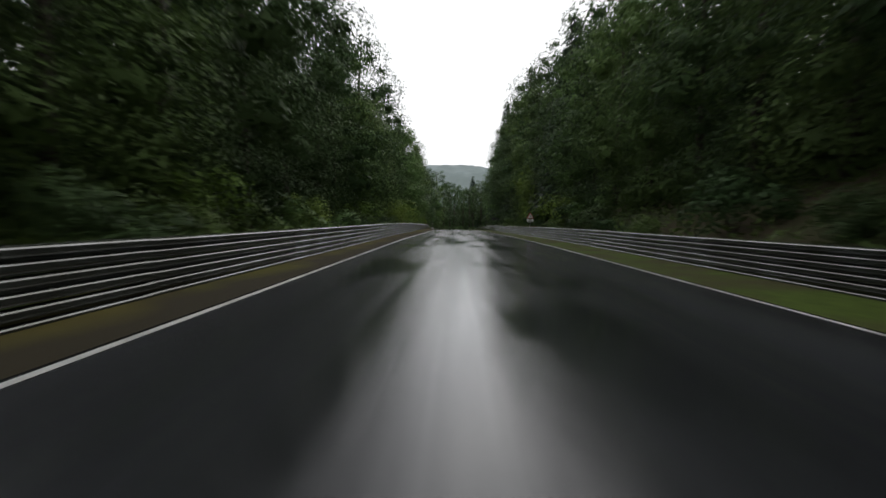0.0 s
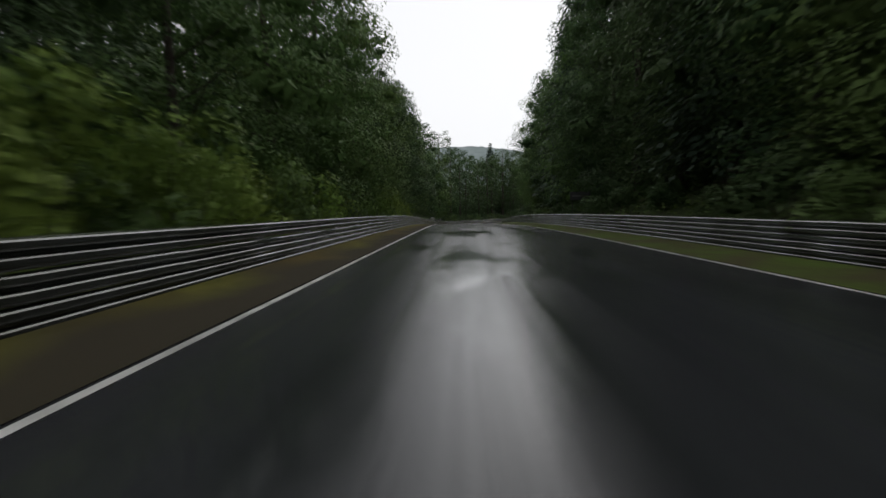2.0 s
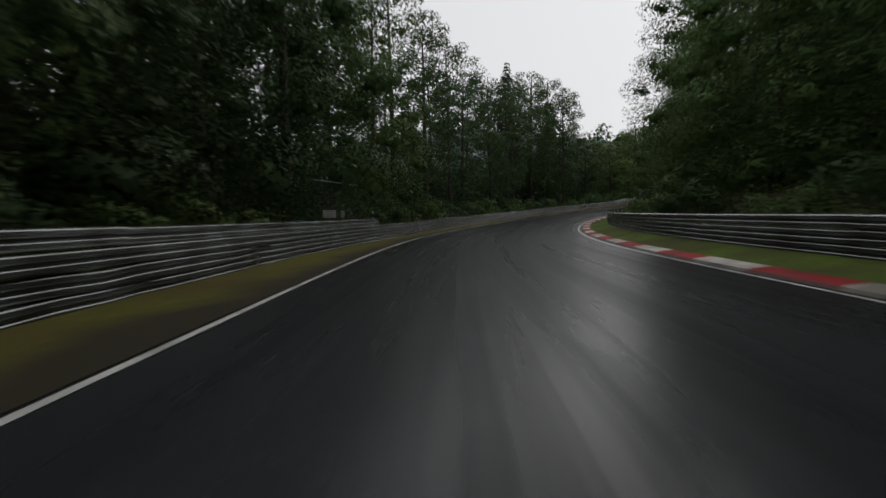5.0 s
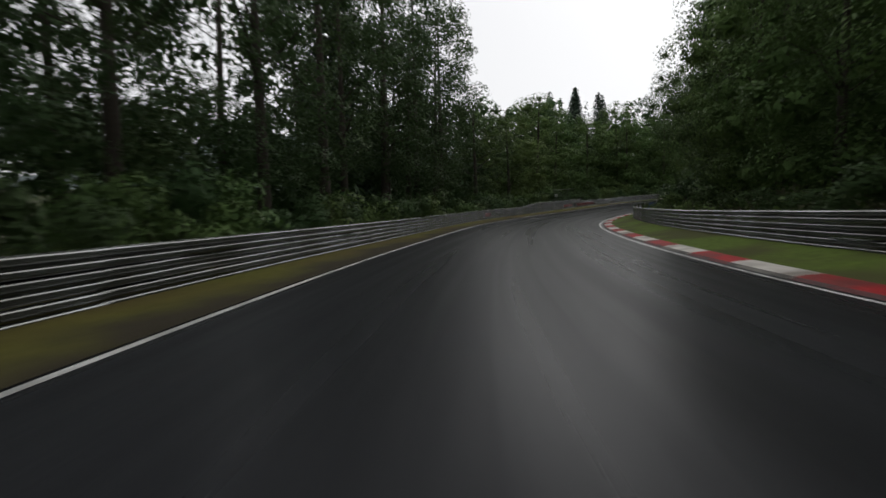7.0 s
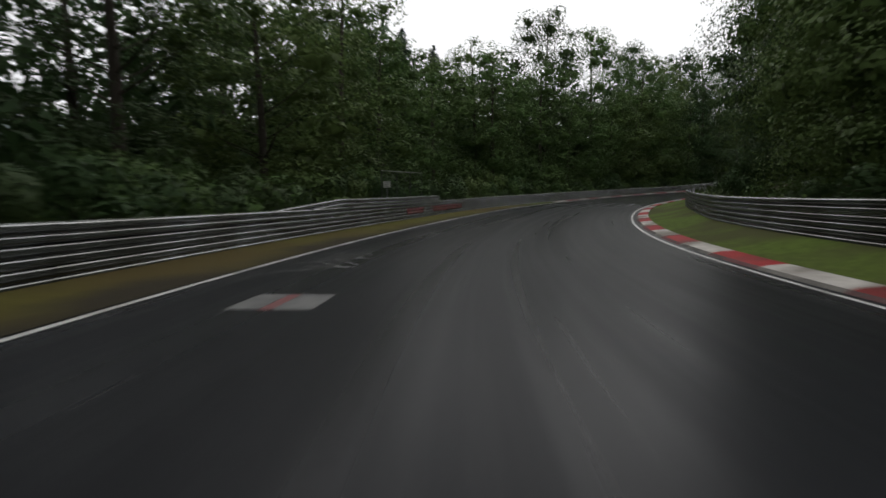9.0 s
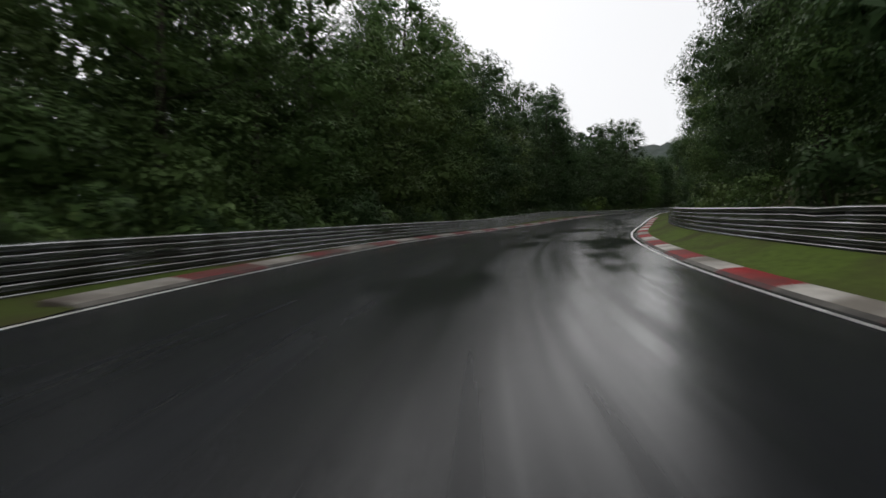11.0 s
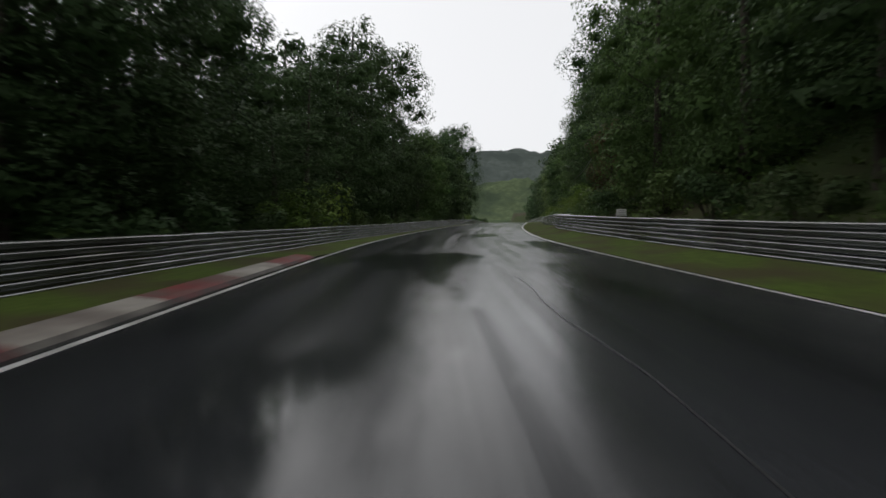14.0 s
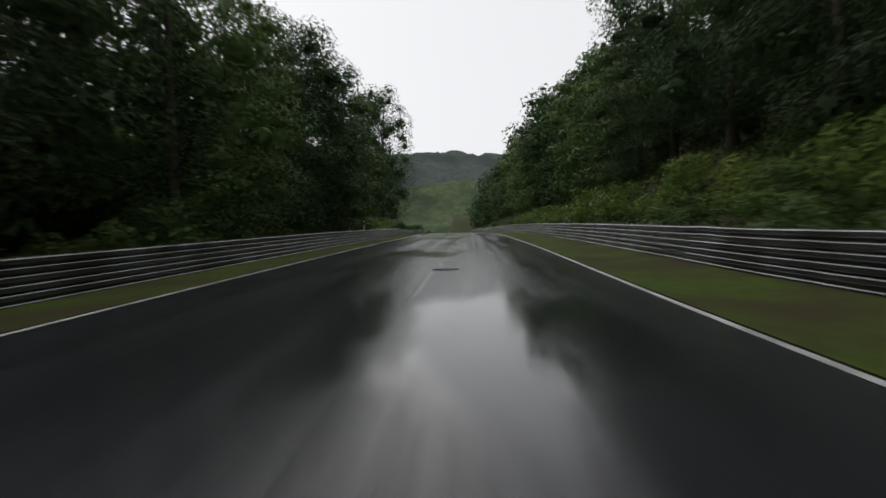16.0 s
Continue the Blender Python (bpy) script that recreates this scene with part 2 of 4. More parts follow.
def wet_asphalt():
    """Dark asphalt under a film of water: streaks along the track, puddles, grit; less water lies in the long bend."""
    m = material("wet_asphalt", (0.0248, 0.0262, 0.029), rough=0.3, spread=0.4, scale=30, spec=0.2)
    n, l = m.node_tree.nodes, m.node_tree.links
    p = n["Principled BSDF"]
    uv = n.new("ShaderNodeUVMap")
    sep = n.new("ShaderNodeSeparateXYZ")
    l.new(uv.outputs[0], sep.inputs[0])

    def ramp(value, lo, hi, a=0.0, b=1.0, kind="LINEAR"):
        r = n.new("ShaderNodeMapRange")
        r.interpolation_type = kind
        for key, v in (("From Min", lo), ("From Max", hi), ("To Min", a), ("To Max", b)):
            r.inputs[key].default_value = v
        l.new(value, r.inputs["Value"])
        return r.outputs[0]

    def cloud(sx, sy, detail, lo, hi):
        mp = n.new("ShaderNodeMapping")
        mp.inputs["Scale"].default_value = (sx, sy, 1)
        l.new(uv.outputs[0], mp.inputs["Vector"])
        t = n.new("ShaderNodeTexNoise")
        t.inputs["Scale"].default_value, t.inputs["Detail"].default_value = 1.0, detail
        l.new(mp.outputs[0], t.inputs["Vector"])
        return ramp(t.outputs["Fac"], lo, hi)

    def maths(kind, a, b):
        q = n.new("ShaderNodeMath")
        q.operation = kind
        for k, v in enumerate((a, b)):
            if isinstance(v, float):
                q.inputs[k].default_value = v
            else:
                l.new(v, q.inputs[k])
        return q.outputs[0]

    def blend(f, a, b):
        q = n.new("ShaderNodeMix")
        l.new(f, q.inputs["Factor"])
        for key, v in (("A", a), ("B", b)):
            if isinstance(v, float):
                q.inputs[key].default_value = v
            else:
                l.new(v, q.inputs[key])
        return q.outputs["Result"]

    along = sep.outputs[1]
    wet = maths("MAXIMUM", ramp(along, float(s_of(4.4)), float(s_of(5.5)), 1.0, 0.0, "SMOOTHSTEP"), ramp(along, float(s_of(10.6)), float(s_of(12.0)), 0.0, 1.0, "SMOOTHSTEP"))
    streak = cloud(1.5, 0.022, 4, 0.38, 0.64)
    pool = maths("MULTIPLY", maths("MAXIMUM", maths("MULTIPLY", cloud(2.4, 0.03, 6, 0.53, 0.66), 0.6), cloud(0.42, 0.15, 7, 0.52, 0.62)), wet)
    grit = cloud(70, 70, 2, 0.3, 0.7)
    rough = blend(wet, ramp(streak, 0.0, 1.0, 0.34, 0.26), ramp(streak, 0.0, 1.0, 0.23, 0.12))
    l.new(blend(pool, rough, 0.09), p.inputs["Roughness"])
    film = blend(wet, ramp(streak, 0.0, 1.0, 0.035, 0.06), ramp(streak, 0.0, 1.0, 0.1, 0.4))
    l.new(blend(pool, film, 0.5), p.inputs["Specular IOR Level"])
    # paler worn aggregate in lanes along the track, dark patched lengths between
    old = p.inputs["Base Color"].links[0].from_socket
    tone = n.new("ShaderNodeHueSaturation")
    l.new(maths("MULTIPLY", ramp(wet, 0.0, 1.0, 0.72, 1.0), maths("MULTIPLY", ramp(cloud(0.75, 0.012, 3, 0.3, 0.7), 0.0, 1.0, 0.72, 1.3), ramp(cloud(0.25, 0.05, 4, 0.35, 0.65), 0.0, 1.0, 0.82, 1.15))), tone.inputs["Value"])
    l.new(old, tone.inputs["Color"])
    l.new(tone.outputs[0], p.inputs["Base Color"])
    swell = n.new("ShaderNodeBump")
    swell.inputs["Strength"].default_value, swell.inputs["Distance"].default_value = 0.3, 0.01
    l.new(cloud(2.6, 0.5, 3, 0.2, 0.8), swell.inputs["Height"])
    bump = n.new("ShaderNodeBump")
    l.new(swell.outputs[0], bump.inputs["Normal"])
    l.new(ramp(pool, 0.0, 1.0, 0.07, 0.01), bump.inputs["Strength"])
    bump.inputs["Distance"].default_value = 0.01
    l.new(grit, bump.inputs["Height"])
    l.new(bump.outputs[0], p.inputs["Normal"])
    return m


ASPHALT = wet_asphalt()
GRASS = material("verge_grass", (0.076, 0.112, 0.018), rough=0.95, spread=0.55, scale=5, second=(0.058, 0.062, 0.02), second_scale=0.35, bump=0.3, bump_scale=12, spec=0.1)
VERGE_DULL = material("dull_verge_grass", (0.055, 0.082, 0.014), rough=0.95, spread=0.55, scale=4, second=(0.05, 0.045, 0.02), second_scale=0.4, bump=0.3, bump_scale=12, spec=0.1)
GRASS_WORN = material("worn_verge_grass", (0.085, 0.083, 0.017), rough=0.95, spread=0.5, scale=4, second=(0.075, 0.058, 0.02), second_scale=0.16, bump=0.6, bump_scale=30, spec=0.1)
FOREST_FLOOR = material("forest_floor", (0.035, 0.05, 0.018), rough=0.95, spread=0.4, scale=1.5, second=(0.05, 0.042, 0.025), second_scale=0.15, bump=0.8, bump_scale=6, spec=0.1)
PAINT = material("road_paint", (0.6, 0.6, 0.58), rough=0.35, spread=0.2, scale=8, second=(0.35, 0.35, 0.33), second_scale=1.5)
STEEL = material("galvanised_steel", (0.215, 0.225, 0.225), rough=0.25, metal=0.85, spread=0.35, scale=3, second=(0.13, 0.132, 0.12), second_scale=0.7, bump=0.1, bump_scale=15, objects=True)
POST = material("rail_post_steel", (0.3, 0.31, 0.31), rough=0.5, metal=0.8, spread=0.25, scale=5)


def soil_shoulder(m):
    """Bare brown soil where the verge meets the track, grass further out."""
    n, l = m.node_tree.nodes, m.node_tree.links
    p = n["Principled BSDF"]
    old = p.inputs["Base Color"].links[0].from_socket
    uv, sep, dist, add = n.new("ShaderNodeUVMap"), n.new("ShaderNodeSeparateXYZ"), n.new("ShaderNodeMath"), n.new("ShaderNodeMath")
    dist.operation, add.operation = "ABSOLUTE", "ADD"
    l.new(uv.outputs[0], sep.inputs[0])
    l.new(sep.outputs[0], dist.inputs[0])
    t = n.new("ShaderNodeTexNoise")
    t.inputs["Scale"].default_value, t.inputs["Detail"].default_value = 0.35, 5
    l.new(uv.outputs[0], t.inputs["Vector"])
    wob = n.new("ShaderNodeMapRange")
    wob.inputs["To Min"].default_value, wob.inputs["To Max"].default_value = -1.3, 1.3
    l.new(t.outputs["Fac"], wob.inputs["Value"])
    l.new(dist.outputs[0], add.inputs[0])
    l.new(wob.outputs[0], add.inputs[1])
    edge = n.new("ShaderNodeMapRange")
    edge.inputs["From Min"].default_value, edge.inputs["From Max"].default_value = 4.6, 5.5
    l.new(add.outputs[0], edge.inputs["Value"])
    mix = n.new("ShaderNodeMix")
    mix.data_type = "RGBA"
    mix.inputs["A"].default_value = (0.036, 0.031, 0.02, 1)
    l.new(edge.outputs[0], mix.inputs["Factor"])
    l.new(old, mix.inputs["B"])
    l.new(mix.outputs["Result"], p.inputs["Base Color"])


soil_shoulder(GRASS_WORN)
KERB_RED = material("kerb_red", (0.3, 0.011, 0.013), rough=0.65, spec=0.1, spread=0.4, scale=5, second=(0.14, 0.022, 0.02), second_scale=0.7)
KERB_WHITE = material("kerb_white", (0.5, 0.47, 0.43), rough=0.65, spec=0.1, spread=0.3, scale=5, second=(0.19, 0.17, 0.145), second_scale=0.7)
# Rainy haze is painted into these base colours of the far slopes.
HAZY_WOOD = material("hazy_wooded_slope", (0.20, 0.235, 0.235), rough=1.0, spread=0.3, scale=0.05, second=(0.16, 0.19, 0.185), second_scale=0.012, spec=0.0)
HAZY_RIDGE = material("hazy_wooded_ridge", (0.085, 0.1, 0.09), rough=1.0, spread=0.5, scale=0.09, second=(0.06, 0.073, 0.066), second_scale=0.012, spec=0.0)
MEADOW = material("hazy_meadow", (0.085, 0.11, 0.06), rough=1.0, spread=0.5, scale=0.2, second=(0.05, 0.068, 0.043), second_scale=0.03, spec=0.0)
KERB_RED_OLD = material("faded_kerb_red", (0.15, 0.018, 0.018), rough=0.6, spec=0.18, spread=0.35, scale=4, second=(0.09, 0.05, 0.042), second_scale=0.8)
KERB_WHITE_OLD = material("dirty_kerb_white", (0.28, 0.26, 0.23), rough=0.6, spec=0.18, spread=0.35, scale=4, second=(0.12, 0.1, 0.085), second_scale=0.8)
KERB_GRIME = material("grimy_kerb_face", (0.14, 0.13, 0.115), rough=0.7, spec=0.1, spread=0.4, scale=6, second=(0.06, 0.056, 0.05), second_scale=1.2)
KERB_GRIME_RED = material("grimy_red_kerb_face", (0.11, 0.035, 0.035), rough=0.7, spec=0.1, spread=0.4, scale=6, second=(0.06, 0.045, 0.042), second_scale=1.2)
BARK = material("bark", (0.05, 0.042, 0.033), rough=0.9, spread=0.4, scale=8, bump=0.8, bump_scale=12, spec=0.2)
LEAF = leaf_material("broad_leaves", (0.043, 0.074, 0.028))
# Lighter green; outside the bend its lightness also stands in for haze.
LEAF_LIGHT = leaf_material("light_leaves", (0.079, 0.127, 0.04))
LEAF_FRESH = leaf_material("fresh_leaves", (0.115, 0.175, 0.036))
NEEDLE = leaf_material("spruce_needles", (0.024, 0.041, 0.024))


# ---- building helpers ----
def mesh(name, verts, faces, mat, smooth=False):
    me = bpy.data.meshes.new(name)
    me.from_pydata([tuple(map(float, v)) for v in verts], [], faces)
    me.materials.append(mat)
    if smooth:
        me.polygons.foreach_set("use_smooth", [True] * len(me.polygons))
    me.update()
    return me


def under(name, me, parent, m=None, label=""):
    ob = new(name, me)
    ob.parent = parent
    if m is not None:
        ob.matrix_basis = m
    return tagged(ob, label)


def strip(name, us, profile, mat, smooth=True):
    """A skin along the road: profile(u) gives a list of (w, dz) from one side to the other."""
    rows = [[(w, z) for w, z in profile(u)] for u in us]
    k = len(rows[0])
    verts = [road(u, w, z) for u, r in zip(us, rows) for w, z in r]
    faces = [(i * k + j, i * k + j + 1, (i + 1) * k + j + 1, (i + 1) * k + j) for i in range(len(us) - 1) for j in range(k - 1)]
    me = mesh(name, verts, faces, mat, smooth)
    flat = [(w, float(s_of(u))) for u, r in zip(us, rows) for w, z in r]
    lay = me.uv_layers.new(name="UVMap")
    lay.data.foreach_set("uv", [c for lp in me.loops for c in flat[lp.vertex_index]])
    return me


U0, U1 = -2.9, 25.8
ALONG = u_of(np.arange(s_of(U0), s_of(U1), 2.0))


# ---- ground ----
def lift(u, w):
    """Height of the land over the road, w metres from its centre."""
    u, w = np.asarray(u, float), np.asarray(w, float)
    left = np.interp(-w, [0, 7, 12, 20, 40, 90, 160], [-0.02, 0.0, -0.1, -0.4, -1.5, -5, -8])
    up = np.interp(u, [-3, 3, 5, 9, 11, 13, 15, 16.5, 26], [0.8, 0.8, 0.7, 0.7, 0.7, 0.8, 0.9, 1.0, 1.0])
    right = np.interp(w - rail_right(u), [-3, 0.6, 3, 8, 16, 32, 60, 120], [-0.02, 0.1, 1.0, 4.2, 9.5, 20, 32, 45]) * up
    return np.where(w < 0, left, right)


def land(x, y):
    """Height of the land at x, y, with its road station and offset."""
    x, y = np.asarray(x, float).ravel(), np.asarray(y, float).ravel()
    ref, tan = PS[::20], TAN[::20]
    z, uu, ww = np.empty_like(x), np.empty_like(x), np.empty_like(x)
    for a in range(0, len(x), 4000):
        b = slice(a, a + 4000)
        d = (x[b, None] - ref[None, :, 0]) ** 2 + (y[b, None] - ref[None, :, 1]) ** 2
        i = np.argmin(d, 1)
        e = np.stack([x[b] - ref[i, 0], y[b] - ref[i, 1]], 1)
        side = e[:, 0] * tan[i, 1] - e[:, 1] * tan[i, 0]
        w = np.sign(side + 1e-9) * np.sqrt(d[np.arange(len(i)), i])
        u = US[::20][i]
        beyond = np.where(i == len(ref) - 1, (e * tan[i]).sum(1), np.where(i == 0, -(e * tan[i]).sum(1), 0.0)).clip(0)
        z[b], uu[b], ww[b] = ref[i, 2] + lift(u, w) * np.exp(-beyond / 70), u, w
    far = np.clip((np.abs(ww) - 90) / 300, 0, 1)
    return z * (1 - far) + 8 * far, uu, ww


def axis(lo, hi):
    core = list(np.arange(lo, hi + 0.1, 5.0))
    steps, edge = [], 0.0
    while edge < 2600:
        edge += max(6, edge * 0.14)
        steps.append(edge)
    return np.array([lo - e for e in reversed(steps)] + core + [hi + e for e in steps])


gx, gy = axis(-120, 420), axis(-120, 420)
GX, GY = np.meshgrid(gx, gy)
gz, gu, gw = land(GX, GY)
hide = np.clip((9.5 - np.abs(gw)) / 3, 0, 1)
gz = gz - hide * 0.6 + (1 - hide) * 0.0
rough_xy = np.array([noise.noise((a * 0.12, b * 0.12, 0)) for a, b in zip(GX.ravel(), GY.ravel())])
gz = gz + np.clip((np.abs(gw) - 11) / 6, 0, 1) * 0.5 * rough_xy
nx_, ny_ = len(gx), len(gy)
gf = [(j * nx_ + i, j * nx_ + i + 1, (j + 1) * nx_ + i + 1, (j + 1) * nx_ + i) for j in range(ny_ - 1) for i in range(nx_ - 1)]
ground = new("ground", mesh("ground", np.stack([GX.ravel(), GY.ravel(), gz], 1), gf, FOREST_FLOOR, True))
tagged(ground, "dark forest floor rising to wooded hills", "ground", kind="structure")

road_ob = new("road", strip("road", ALONG, lambda u: [(w * float(half(u)) / 4.05, 0.03 - 0.0018 * w * w) for w in np.linspace(-4.35, 4.35, 13)], ASPHALT))
tagged(road_ob, "wet dark asphalt race track with a sky sheen", "road", kind="structure")
for side, rail in (("left", rail_left), ("right", rail_right)):
    sg = -1 if side == "left" else 1

    def verge(u, sg=sg, rail=rail):
        e = abs(float(rail(u)))
        h = float(half(u))
        inner_edge = 0.42 if (5.0 < u < 13.65 if sg > 0 else 11.3 < u < 14.6) else 0.11
        ws = [h + inner_edge, h + inner_edge + 0.24, max(h + 0.7, 0.5 * (h + 0.5 + e)), e, e + 1.0, e + 3.5]
        rz = float(rise_left(u) if sg < 0 else rise_right(u))
        zs = [0.006, 0.02, 0.03 + 0.4 * rz, 0.09 + rz, 0.12 + rz, None]
        out = []
        for w, z in zip(ws, zs):
            out.append((sg * w, float(lift(u, sg * w)) - 0.5 if z is None else z))
        return out if sg > 0 else out[::-1]

    spans = ((U0, 11.0, GRASS_WORN, "short olive grass verge with brownish worn soil"), (11.0, U1, VERGE_DULL, "short dull green grass verge along the track")) if sg < 0 else \
            ((U0, 4.3, VERGE_DULL, "short dull green grass verge along the track"), (4.3, 13.9, GRASS, "fresh green mown grass verge inside the bend"), (13.9, U1, VERGE_DULL, "short dull green grass verge along the track"))
    for ua, ub, mat, lab in spans:
        inner = ALONG[(ALONG > ua + 0.02) & (ALONG < ub - 0.02)]
        v = new("verge_" + side, strip("verge", np.concatenate([[ua], inner, [ub]]), verge, mat))
        tagged(v, lab, "grass verge", kind="structure")
    ln = new("edge_line_" + side, strip("edge_line", ALONG, lambda u, sg=sg: [(sg * float(half(u)) - 0.052, 0.006), (sg * float(half(u)) + 0.052, 0.006)], PAINT))
    tagged(ln, "worn white edge line painted on wet asphalt", "road marking", kind="structure")


# ---- guardrails: three stacked W-beams on posts ----
WAVE = [(0.0, 0.157), (0.012, 0.155), (0.064, 0.136), (0.08, 0.118), (0.088, 0.062), (0.06, 0.036), (0.012, 0.014), (0.012, -0.008), (0.066, -0.026), (0.08, -0.042), (0.088, -0.1), (0.06, -0.13), (0.005, -0.152)]
LEVELS = (0.155, 0.465, 0.775)


def post_mesh():
    bm = bmesh.new()
    for sx, sy, px, py in ((0.10, 0.008, 0, 0.05), (0.10, 0.008, 0, -0.05), (0.008, 0.1, 0, 0)):
        r = bmesh.ops.create_cube(bm, size=1.0)
        bmesh.ops.transform(bm, matrix=Matrix.Translation((px, py, 0.28)) @ Matrix.Diagonal((sx, sy, 1.2, 1)), verts=r["verts"])
    me = bpy.data.meshes.new("post")
    bm.to_mesh(me)
    me.materials.append(POST)
    return me


POST_ME = post_mesh()


DENT = random.Random(5)


def guardrail(u0, u1, rail, rise, sg, levels=LEVELS, step=8.0, paint=None, shift=0.0, label="galvanised guardrail of three stacked corrugated steel beams"):
    """A run of rail from station u0 to u1; sg: the side of the track."""
    s0, s1 = float(s_of(u0)), float(s_of(u1))
    um = (u0 + u1) / 2
    base = Vector(road(um, rail(um) + sg * shift, rise(um)))
    thing = tagged(new("guardrail"), label, "guardrail", group="guardrails along the track")
    thing.location = base
    n, k = max(1, round((s1 - s0) / step)), len(WAVE)
    for i in range(n):
        a, b = s0 + (s1 - s0) * i / n, s0 + (s1 - s0) * (i + 1) / n
        ss = np.linspace(a, b + 0.15, 9)
        uu = u_of(ss)
        for lv in levels:
            hit = np.zeros(9)
            drop = np.zeros(9)
            if DENT.random() < 0.18:
                hit[DENT.randrange(2, 7)] = DENT.uniform(0.03, 0.09)
                drop[DENT.randrange(2, 7)] = DENT.uniform(-0.03, 0.02)
            tilt = DENT.uniform(-0.008, 0.008)
            proud = np.linspace(0, 0.008, 9)
            verts = [Vector(road(u, float(rail(u)) + sg * (shift - d - pr + ht), float(rise(u)) + lv + h + dr + tilt)) - base for u, pr, ht, dr in zip(uu, proud, hit, drop) for d, h in WAVE]
            faces = [(r * k + j, r * k + j + 1, (r + 1) * k + j + 1, (r + 1) * k + j) for r in range(8) for j in range(k - 1)]
            under("beam", mesh("beam", verts, faces, paint or STEEL), thing)
        for s in (a, (a + b) / 2):
            u = float(u_of(s))
            p = Vector(road(u, float(rail(u)) + sg * (0.1 + shift), float(rise(u)))) - base
            under("post", POST_ME, thing, Matrix.Translation(p) @ Matrix.Rotation(heading(u), 4, "Z"))
    return thing


for k in range(-2, 24, 2):
    guardrail(k, k + 2, rail_left, rise_left, -1)
    if k != 14:
        guardrail(k, k + 2, rail_right, rise_right, 1)
guardrail(14, 15.36, rail_right, rise_right, 1)
guardrail(15.26, 16, lambda u: 6.42 + 0 * u, lambda u: rise_right(u) + 0.03, 1)
for u0, u1 in ((5.0, 6.09), (9.65, 10.45)):
    guardrail(u0, u1, rail_left, lambda u: rise_left(u) - 0.3 * np.clip((u0 + 0.22 - u) / 0.22, 0, 1), -1, levels=(1.085,), step=3, shift=0.03, label="raised fourth guardrail beam beside a fenced marshal post")


# ---- kerbs ----
def kerb(u0, u1, sg, width=0.62):
    """Painted concrete blocks with a grimy front face, past a narrow gutter beside the edge line."""
    s0, s1 = float(s_of(u0)), float(s_of(u1))
    base = road((u0 + u1) / 2, sg * 4.7, 0)
    thing = tagged(new("kerb"), "worn red and white painted concrete kerb along the track" if sg > 0 else "dirty faded red and white kerb along the track", "kerb", group="track kerbs")
    thing.location = base
    n = round((s1 - s0) / 2.8)
    prof = [(0.2, -0.1), (0.2, 0.0), (0.3, 0.045), (0.42, 0.07), (0.12 + width, 0.1), (0.18 + width, 0.095), (0.2 + width, -0.1)]
    k = len(prof)
    for i in range(n):
        ss = np.linspace(s0 + (s1 - s0) * i / n, s0 + (s1 - s0) * (i + 1) / n - 0.02, 5)
        verts = [Vector(road(u, sg * (float(half(u)) + w), z)) - Vector(base) for u in u_of(ss) for w, z in prof]
        faces = [(r * k + j, r * k + j + 1, (r + 1) * k + j + 1, (r + 1) * k + j) for r in range(4) for j in range(k - 1)]
        faces += [tuple(range(k)), tuple(range(4 * k, 5 * k))]
        me = mesh("kerb_stone", verts, faces, (KERB_RED if i % 2 else KERB_WHITE) if sg > 0 else (KERB_RED_OLD if i % 2 else KERB_WHITE_OLD))
        me.materials.append(KERB_GRIME_RED if i % 2 else KERB_GRIME)
        for r in range(4):
            for j in (0, 1):
                me.polygons[r * (k - 1) + j].material_index = 1
        under("kerb_stone", me, thing)


for u0, u1, sg in ((5.0, 7.9, 1), (7.9, 10.8, 1), (10.8, 13.65, 1), (11.3, 14.6, -1)):
    kerb(u0, u1, sg)


# ---- trees ----
def leaf_quads(g, pos, out, size):
    """Three corners for each small leaf at pos that faces roughly out. g: numpy generator."""
    n = len(pos)
    a = g.normal(size=(n, 3)) * (1, 1, 0.6)
    up = out + g.normal(size=(n, 3)) * 0.32 + (0, 0, 0.2)
    up /= np.linalg.norm(up, axis=1)[:, None]
    a -= up * (a * up).sum(1)[:, None]
    a /= np.linalg.norm(a, axis=1)[:, None] + 1e-9
    b = np.cross(up, a)
    ln, wd = size * g.uniform(0.6, 1.35, (n, 1)), size * g.uniform(0.5, 0.9, (n, 1))
    fall = np.zeros((n, 3))
    fall[:, 2] = -0.22 * ln[:, 0]
    return np.stack([pos - a * ln * 0.5 - b * wd * 0.3, pos + a * ln * 0.5 + fall, pos + b * wd * 0.62 + fall * 0.2 - a * ln * 0.1], 1)


def quad_mesh(name, quads, mat, facing=None):
    """A mesh of loose leaves; facing: a soft direction for each."""
    nq, c = quads.shape[:2]
    me = bpy.data.meshes.new(name)
    me.vertices.add(nq * c)
    me.vertices.foreach_set("co", quads.astype(np.float32).ravel())
    me.loops.add(nq * c)
    me.loops.foreach_set("vertex_index", np.arange(nq * c, dtype=np.int32))
    me.polygons.add(nq)
    me.polygons.foreach_set("loop_start", (np.arange(nq) * c).astype(np.int32))
    me.polygons.foreach_set("loop_total", np.full(nq, c, np.int32))
    me.materials.append(mat)
    me.update(calc_edges=True)
    if facing is not None:
        me.polygons.foreach_set("use_smooth", np.ones(nq, bool))
        me.normals_split_custom_set_from_vertices(np.repeat(facing, c, 0).tolist())
    return me


